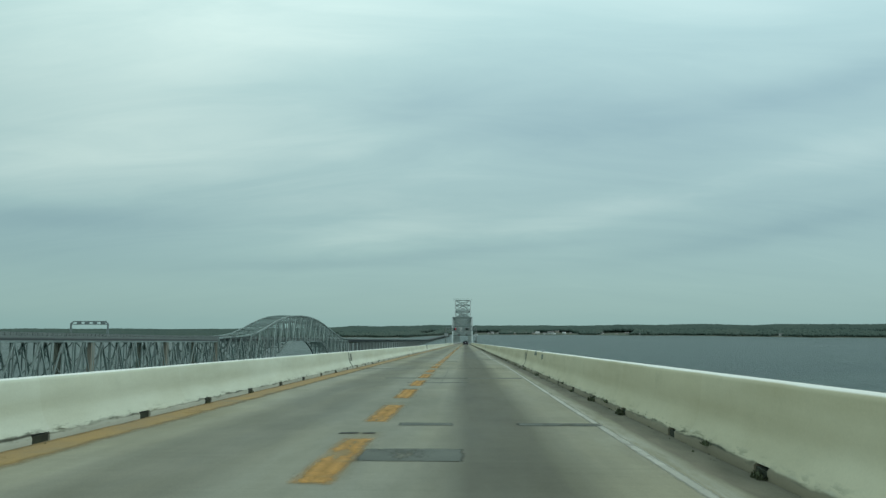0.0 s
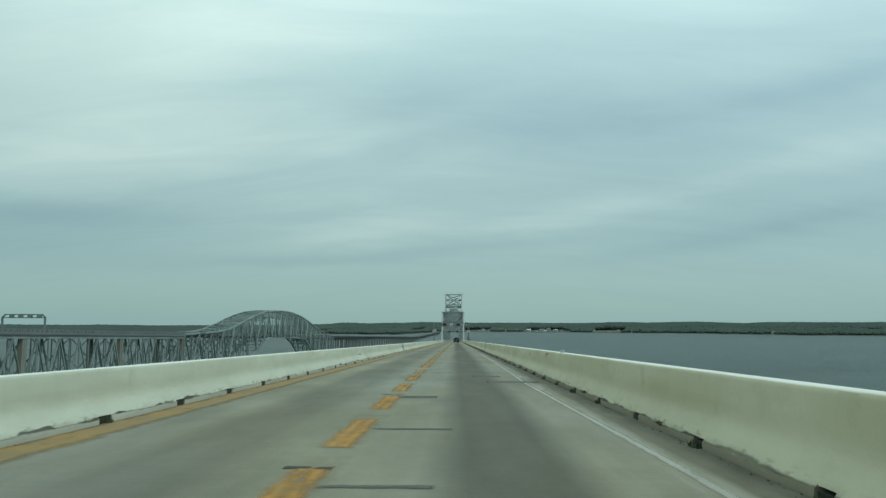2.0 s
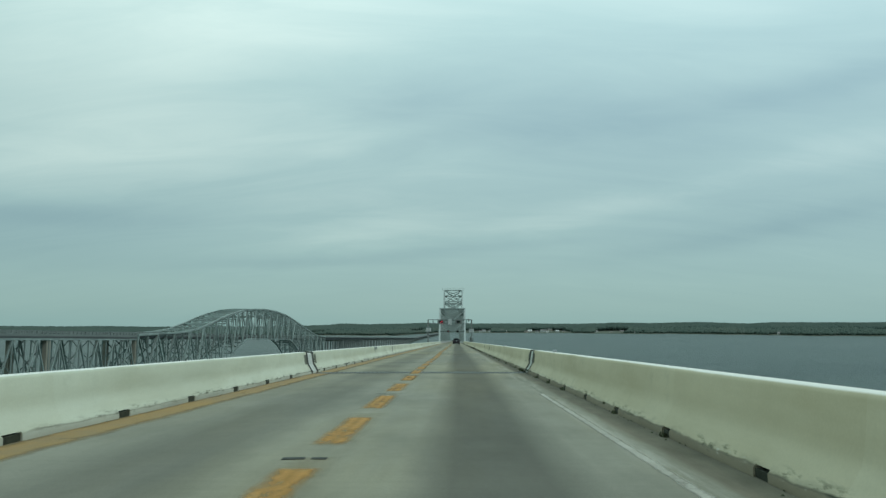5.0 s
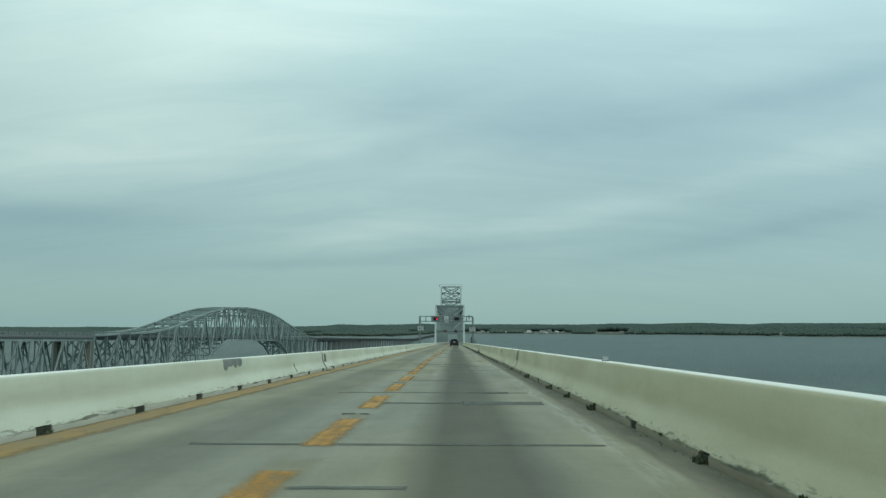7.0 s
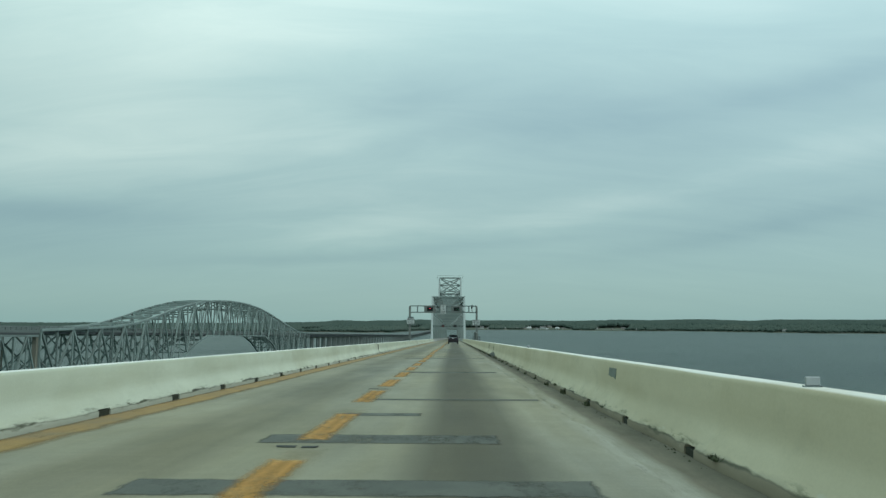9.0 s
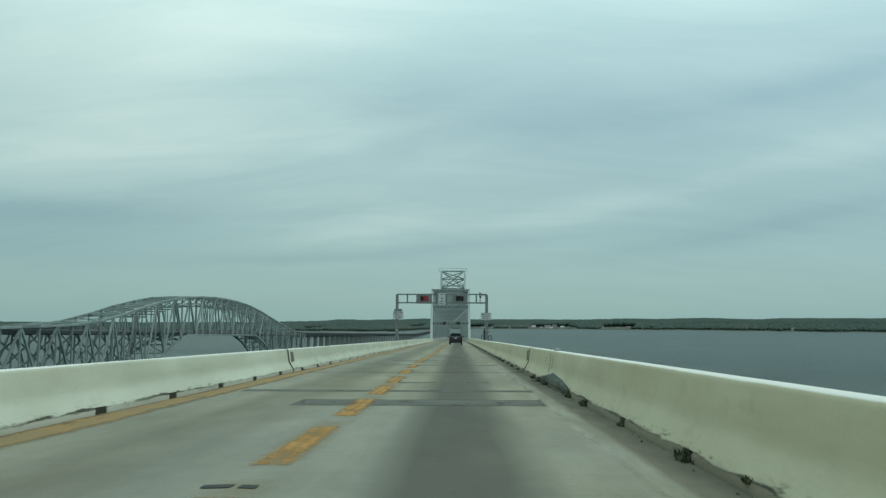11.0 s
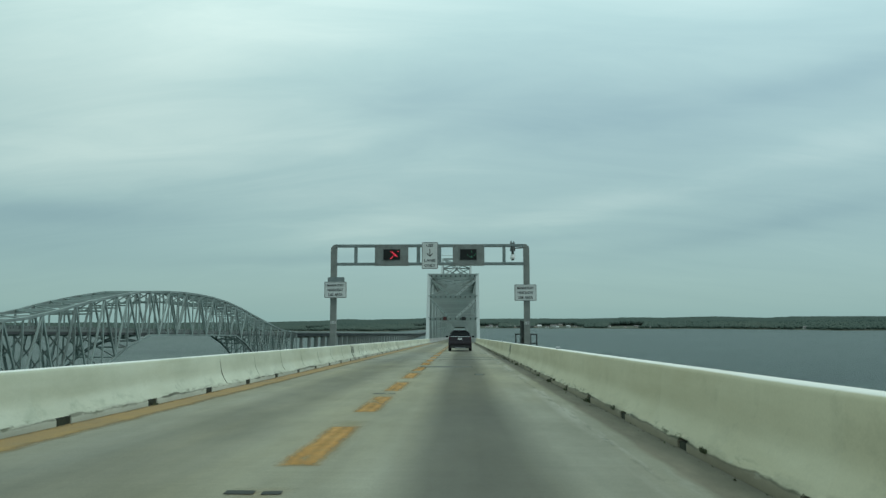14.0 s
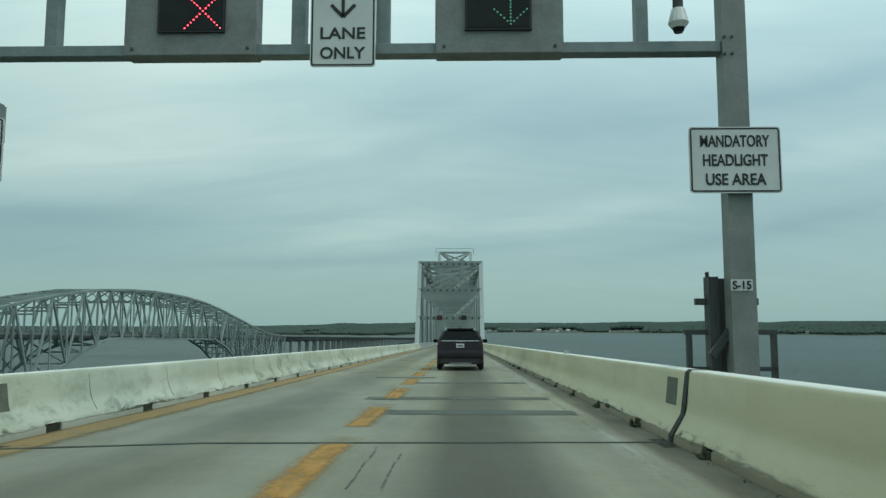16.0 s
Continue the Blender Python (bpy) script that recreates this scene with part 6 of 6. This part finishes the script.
def weed(x, y, s, big=1.0, lifted=False):
    """A tuft of dead leaves and silt lodged at a drain slot."""
    bm = bmesh.new()
    bmesh.ops.create_icosphere(bm, subdivisions=2, radius=1.0)
    ph = rng.uniform(0, 50)
    for v in bm.verts:
        d = v.co.normalized()
        q = 1.0 + 0.55 * noise.noise((d.x * 2.4 + ph, d.y * 2.4, d.z * 2.4)) + 0.25 * noise.noise((d.x * 6 + ph, d.y * 6, d.z * 6))
        v.co = Vector((d.x * 0.032 * q, d.y * 0.075 * q, max(-0.006, d.z * 0.034 * q)))
    for k in range(46):
        a, r = rng.uniform(0, math.tau), rng.uniform(0.01, 0.085)
        p = Vector((math.cos(a) * r * 0.5, math.sin(a) * r * 1.3, 0))
        t = p + Vector((rng.uniform(-0.03, 0.03), rng.uniform(-0.05, 0.05), rng.uniform(0.02, 0.065)))
        w = Vector((rng.uniform(-1, 1), rng.uniform(-1, 1), 0)).normalized() * 0.012
        bm.faces.new([bm.verts.new(p - w), bm.verts.new(p + w), bm.verts.new(t)])
    tw = part("weed_tuft", bm, M_WEED)
    tw.location = on_deck(x + (0.03 if lifted else 0.0), y, 0.088 if lifted else 0.004)
    tw.scale = (big, big, big)
    tagged(tw, "tuft of dry weeds and silt at a barrier drain", "weeds", "weed tufts")


for k, y in enumerate(SCUP_R):
    if 8 < y < 300:
        if rng.random() < 0.75:
            weed(4.075, y + rng.uniform(-0.06, 0.06), 1, rng.choice((1.1, 1.4, 2.0)))
        if rng.random() < 0.35:
            weed(4.085, y + rng.uniform(0.6, 2.4), 1, rng.uniform(0.6, 1.1), True)
for k, y in enumerate(SCUP_L):
    if 8 < y < 300 and rng.random() < 0.2:
        weed(-4.045, y + rng.uniform(-0.1, 0.1), -1)

# grit and dead leaves swept against the barrier feet
verts, faces = [], []
for s, foot, count in ((1, 4.11, 2600), (-1, 4.07, 900)):
    for k in range(count):
        y = rng.uniform(8, 300)
        if noise.noise((y * 0.35, s, 2.0)) < rng.uniform(-0.5, 0.4):
            continue
        c = on_deck(s * (foot - abs(rng.gauss(0, 0.07)) - 0.01), y, 0.0)
        r = rng.uniform(0.006, 0.022)
        n = len(verts)
        for a in range(3):
            t = rng.uniform(0, math.tau)
            verts.append((c.x + r * math.cos(t + 2.1 * a), c.y + 1.6 * r * math.sin(t + 2.1 * a), c.z + 0.002))
        verts.append((c.x, c.y, c.z + r * rng.uniform(0.5, 1.4)))
        faces += [(n, n + 1, n + 3), (n + 1, n + 2, n + 3), (n + 2, n, n + 3)]
me = bpy.data.meshes.new("grit")
me.from_pydata(verts, [], faces)
me.materials.append(M_WEED)
tagged(new("grit", me), "dark grit and dead leaves along the barrier feet", "grit", kind="stuff")

# weathered tarpaulin slumped against the foot of the barrier
M_TARP = material("weathered_tarpaulin", [(0.05, 0.06, 0.047), (0.095, 0.105, 0.085), (0.17, 0.18, 0.15)], 0.75, 0, 3.0, 25.0, 0.3, 0.3, 0.02, (1, 0.5, 1))
bm = bmesh.new()
g = []
TARP = [(0.0, 0.05), (0.12, 0.10), (0.30, 0.17), (0.52, 0.21), (0.68, 0.245), (0.74, 0.20), (0.86, 0.13), (0.95, 0.09), (1.0, 0.04)]
for i in range(41):
    f = i / 40
    y = 198.10 + 5.35 * f
    hgt = interp(TARP, f)
    row = []
    for j in range(9):
        q = j / 8
        # over the plinth and up the sloping foot, bulging off the concrete
        z = 0.085 + hgt * q + (0.045 * math.sin(math.pi * q) if q < 1 else 0)
        x = 4.11 + 0.61 * max(0.0, z - 0.085) - 0.012 - (0.035 + 0.16 * hgt) * math.sin(math.pi * min(1, q * 1.1))
        if q == 0:
            z, x = 0.06, 4.085
        fold = 0.020 * noise.noise((y * 2.2, q * 5, 0)) + 0.012 * math.sin(y * 3.0 + q * 9)
        row.append(bm.verts.new(on_deck(x - abs(fold) * math.sin(math.pi * q), y, z + fold * math.sin(math.pi * q))))
    g.append(row)
for a, b in zip(g, g[1:]):
    for j in range(8):
        bm.faces.new((a[j], a[j + 1], b[j + 1], b[j]))
r = bmesh.ops.extrude_face_region(bm, geom=bm.faces[:])
for v in r["geom"]:
    if isinstance(v, bmesh.types.BMVert):
        v.co.x -= 0.012
tagged(part("tarpaulin", bm, M_TARP, smooth=True), "crumpled grey-green tarpaulin slumped along the barrier foot", "tarpaulin")
weed(4.09, 203.65, 1, 2.2)
for y in (118.35, 118.62, 118.95, 119.6):
    weed(4.09, y, 1, rng.uniform(1.3, 2.2))
weed(4.09, 197.95, 1, 1.9)

# ---- houses and woods on the far shore ----
M_HOUSE = material("house_white_siding", [(0.40, 0.41, 0.39), (0.56, 0.57, 0.545)], 0.7, 0, 0.2, 2.0, 0.1, 0.0)
M_HOUSE_TAN = material("house_tan_siding", [(0.30, 0.27, 0.22), (0.42, 0.38, 0.31)], 0.7, 0, 0.2, 2.0, 0.1, 0.0)
M_ROOF = material("house_grey_roof", [(0.14, 0.14, 0.14), (0.22, 0.21, 0.20)], 0.8, 0, 0.3, 2.0, 0.2, 0.0)
M_ROOF_W = material("house_pale_roof", [(0.46, 0.48, 0.47), (0.60, 0.62, 0.61)], 0.6, 0, 0.3, 2.0, 0.1, 0.0)
M_PANE = plain("far_window_dark", (0.03, 0.04, 0.045), 0.2)


def house(az, back, w, d, h, wall, roof, label, turn=0.0):
    a = radians(az)
    r = shore_radius(a) + back
    z = land_height(a, r) - 0.3
    c = thing("house", (SHORE_EYE.x + math.sin(a) * r, SHORE_EYE.y + math.cos(a) * r, z), label, "house", "houses on the far shore")
    c.rotation_euler = (0, 0, -a + radians(turn))
    bm = bmesh.new()
    box(bm, -w / 2, w / 2, -d / 2, d / 2, -1.5, h)
    part("wall", bm, wall, c)
    bm = bmesh.new()
    e = 0.6
    v = [bm.verts.new(p) for p in ((-w / 2 - e, -d / 2 - e, h - 0.2), (w / 2 + e, -d / 2 - e, h - 0.2), (w / 2 + e, d / 2 + e, h - 0.2), (-w / 2 - e, d / 2 + e, h - 0.2),
                                   (-w / 2 - e, 0, h + d * 0.32), (w / 2 + e, 0, h + d * 0.32))]
    for f in ((0, 1, 5, 4), (2, 3, 4, 5), (0, 4, 3), (1, 2, 5), (3, 2, 1, 0)):
        bm.faces.new([v[k] for k in f])
    part("roof", bm, roof, c)
    k = max(2, int(w / 4))
    for lvl in range(1 if h < 5 else 2):
        for i in range(k):
            bm = bmesh.new()
            x = -w / 2 + w * (i + 0.5) / k
            box(bm, x - 0.6, x + 0.6, -d / 2 - 0.06, -d / 2 + 0.05, 1.2 + lvl * 2.9, 2.6 + lvl * 2.9)
            part("window", bm, M_PANE, c)


for az, back, w, d, h, wall, roof in ((11.7, 560, 62, 26, 6, M_HOUSE, M_ROOF_W), (6.0, 70, 17, 11, 6, M_HOUSE, M_ROOF_W), (5.4, 110, 16, 10, 6, M_HOUSE_TAN, M_ROOF), (3.2, 190, 14, 10, 6, M_HOUSE, M_ROOF),
                                      (3.9, 60, 20, 12, 6, M_HOUSE, M_ROOF), (4.5, 140, 18, 12, 6, M_HOUSE_TAN, M_ROOF), (7.1, 60, 24, 12, 7, M_HOUSE, M_ROOF), (7.6, 150, 16, 10, 6, M_HOUSE_TAN, M_ROOF),
                                      (9.0, 230, 26, 12, 6, M_HOUSE, M_ROOF), (15.4, 40, 12, 10, 6, M_HOUSE_TAN, M_ROOF), (17.6, 50, 14, 10, 6, M_HOUSE, M_ROOF), (18.1, 40, 12, 10, 6, M_HOUSE_TAN, M_ROOF),
                                      (22.0, 30, 18, 10, 6, M_HOUSE_TAN, M_ROOF), (24.6, 30, 14, 10, 6, M_HOUSE, M_ROOF), (28.3, 30, 14, 10, 6, M_HOUSE, M_ROOF), (29.6, 40, 12, 10, 6, M_HOUSE, M_ROOF),
                                      (2.3, 80, 14, 10, 6, M_HOUSE, M_ROOF), (20.1, 45, 14, 9, 6, M_HOUSE, M_ROOF), (26.4, 40, 14, 10, 6, M_HOUSE_TAN, M_ROOF), (13.2, 60, 16, 10, 5, M_HOUSE_TAN, M_ROOF), (2.8, 45, 10, 8, 5, M_HOUSE, M_ROOF), (4.2, 30, 11, 8, 5, M_HOUSE_TAN, M_ROOF_W),
                                      (5.0, 35, 12, 9, 6, M_HOUSE, M_ROOF), (6.6, 30, 12, 8, 5, M_HOUSE, M_ROOF), (8.2, 40, 14, 9, 6, M_HOUSE, M_ROOF_W), (9.6, 45, 12, 8, 5, M_HOUSE_TAN, M_ROOF), (10.6, 40, 14, 9, 5, M_HOUSE, M_ROOF), (2.0, 25, 10, 8, 5, M_HOUSE, M_ROOF), (3.5, 25, 11, 8, 4, M_HOUSE, M_ROOF_W), (5.7, 22, 10, 8, 5, M_HOUSE_TAN, M_ROOF),
                                      (7.4, 24, 9, 7, 4, M_HOUSE, M_ROOF_W), (8.7, 26, 10, 8, 5, M_HOUSE_TAN, M_ROOF), (9.3, 90, 13, 9, 5, M_HOUSE, M_ROOF), (11.2, 70, 12, 9, 5, M_HOUSE, M_ROOF), (12.4, 28, 10, 8, 4, M_HOUSE_TAN, M_ROOF),
                                      (14.3, 24, 11, 8, 5, M_HOUSE, M_ROOF), (16.3, 26, 10, 8, 5, M_HOUSE, M_ROOF_W), (19.2, 22, 12, 8, 5, M_HOUSE, M_ROOF), (23.2, 24, 11, 8, 5, M_HOUSE, M_ROOF), (-6.9, 60, 12, 8, 5, M_HOUSE, M_ROOF), (-8.3, 30, 11, 8, 5, M_HOUSE, M_ROOF_W), (-9.6, 50, 12, 9, 5, M_HOUSE_TAN, M_ROOF)):
    pale = "white" if wall is M_HOUSE else "tan"
    house(az, back, w, d, h, wall, roof, pale + (" shed with a long pale roof among trees on the shore" if w > 50 else " gabled house by trees on the far shore"), rng.uniform(-25, 25))

# far foliage; the haze of distance is mixed into its colour stops
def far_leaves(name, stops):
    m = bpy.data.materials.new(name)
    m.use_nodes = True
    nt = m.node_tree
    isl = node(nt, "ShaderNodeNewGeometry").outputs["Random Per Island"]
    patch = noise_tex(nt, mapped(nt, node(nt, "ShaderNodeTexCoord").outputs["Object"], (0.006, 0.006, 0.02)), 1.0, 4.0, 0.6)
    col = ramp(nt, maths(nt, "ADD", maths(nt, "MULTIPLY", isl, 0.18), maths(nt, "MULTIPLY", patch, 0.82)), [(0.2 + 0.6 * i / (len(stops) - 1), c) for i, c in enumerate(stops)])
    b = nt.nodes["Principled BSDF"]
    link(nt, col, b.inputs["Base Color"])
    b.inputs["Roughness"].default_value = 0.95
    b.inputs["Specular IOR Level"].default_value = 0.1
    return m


tmp = bmesh.new()
bmesh.ops.create_icosphere(tmp, subdivisions=1, radius=1.0)
ICO_V = [v.co.copy() for v in tmp.verts]
ICO_F = [tuple(v.index for v in f.verts) for f in tmp.faces]
tmp.free()


def clump(verts, faces, c, rx, rz):
    k = len(verts)
    for v in ICO_V:
        j = rng.uniform(0.85, 1.12)
        verts.append((c[0] + v.x * rx * j, c[1] + v.y * rx * j, c[2] + v.z * rz * j))
    faces.extend(tuple(i + k for i in f) for f in ICO_F)


def woods(name, rows, mat, label, low, high):
    """A belt of trees, each a heap of crown clumps, thinned to leave clearings."""
    verts, faces = [], []
    for row, (d0, d1, count) in enumerate(rows):
        for i in range(count):
            azd = rng.uniform(-40, 40)
            a = radians(azd)
            d = rng.uniform(d0, d1)
            gapn = noise.noise((azd * 0.35, d * 0.004, 9.0))
            if d1 < 170 and gapn < (0.10 if 1.5 < azd < 13 else -0.30):
                continue
            r = shore_radius(a) + d
            z = land_height(a, r)
            h = rng.uniform(low, high) * (1 + 0.12 * noise.noise((azd * 0.5, row, 4.0))) + (2.5 if azd > 12 else 0.0)
            h *= min(1.0, 0.42 + d / 330.0)
            if azd < -9:
                h *= max(0.72, 1 + 0.05 * (azd + 9))
            w = rng.uniform(5.0, 9.5)
            x, y = SHORE_EYE.x + math.sin(a) * r, SHORE_EYE.y + math.cos(a) * r
            clump(verts, faces, (x, y, z + h * 0.56), w, h * 0.44)
            if d0 >= 160:
                continue
            clump(verts, faces, (x + rng.uniform(-4, 4), y + rng.uniform(-4, 4), z + h * 0.42), w * 0.9, h * 0.36)
            clump(verts, faces, (x + rng.uniform(-5, 5), y + rng.uniform(-4, 4), z + h * 0.25), w * 0.9, h * 0.26)
    me = bpy.data.meshes.new(name)
    me.from_pydata(verts, [], faces)
    me.materials.append(mat)
    for p in me.polygons:
        p.use_smooth = True
    tagged(new(name, me), label, "woods", kind="stuff")


# paler, bluish greens carry the haze, as there is no mist in the air
woods("shore_trees", ((18, 60, 2400), (60, 160, 6500)), far_leaves("hazed_shore_foliage", [(0.056, 0.083, 0.070), (0.068, 0.096, 0.080), (0.092, 0.113, 0.090)]),
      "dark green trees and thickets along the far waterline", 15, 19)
woods("woods", ((160, 300, 9000), (300, 600, 13000), (600, 1300, 13000)), far_leaves("hazed_woods_foliage", [(0.052, 0.079, 0.069), (0.064, 0.092, 0.079), (0.082, 0.107, 0.089)]),
      "dense green woods behind the far shore, coloured paler and bluer for haze", 17.5, 19.8)
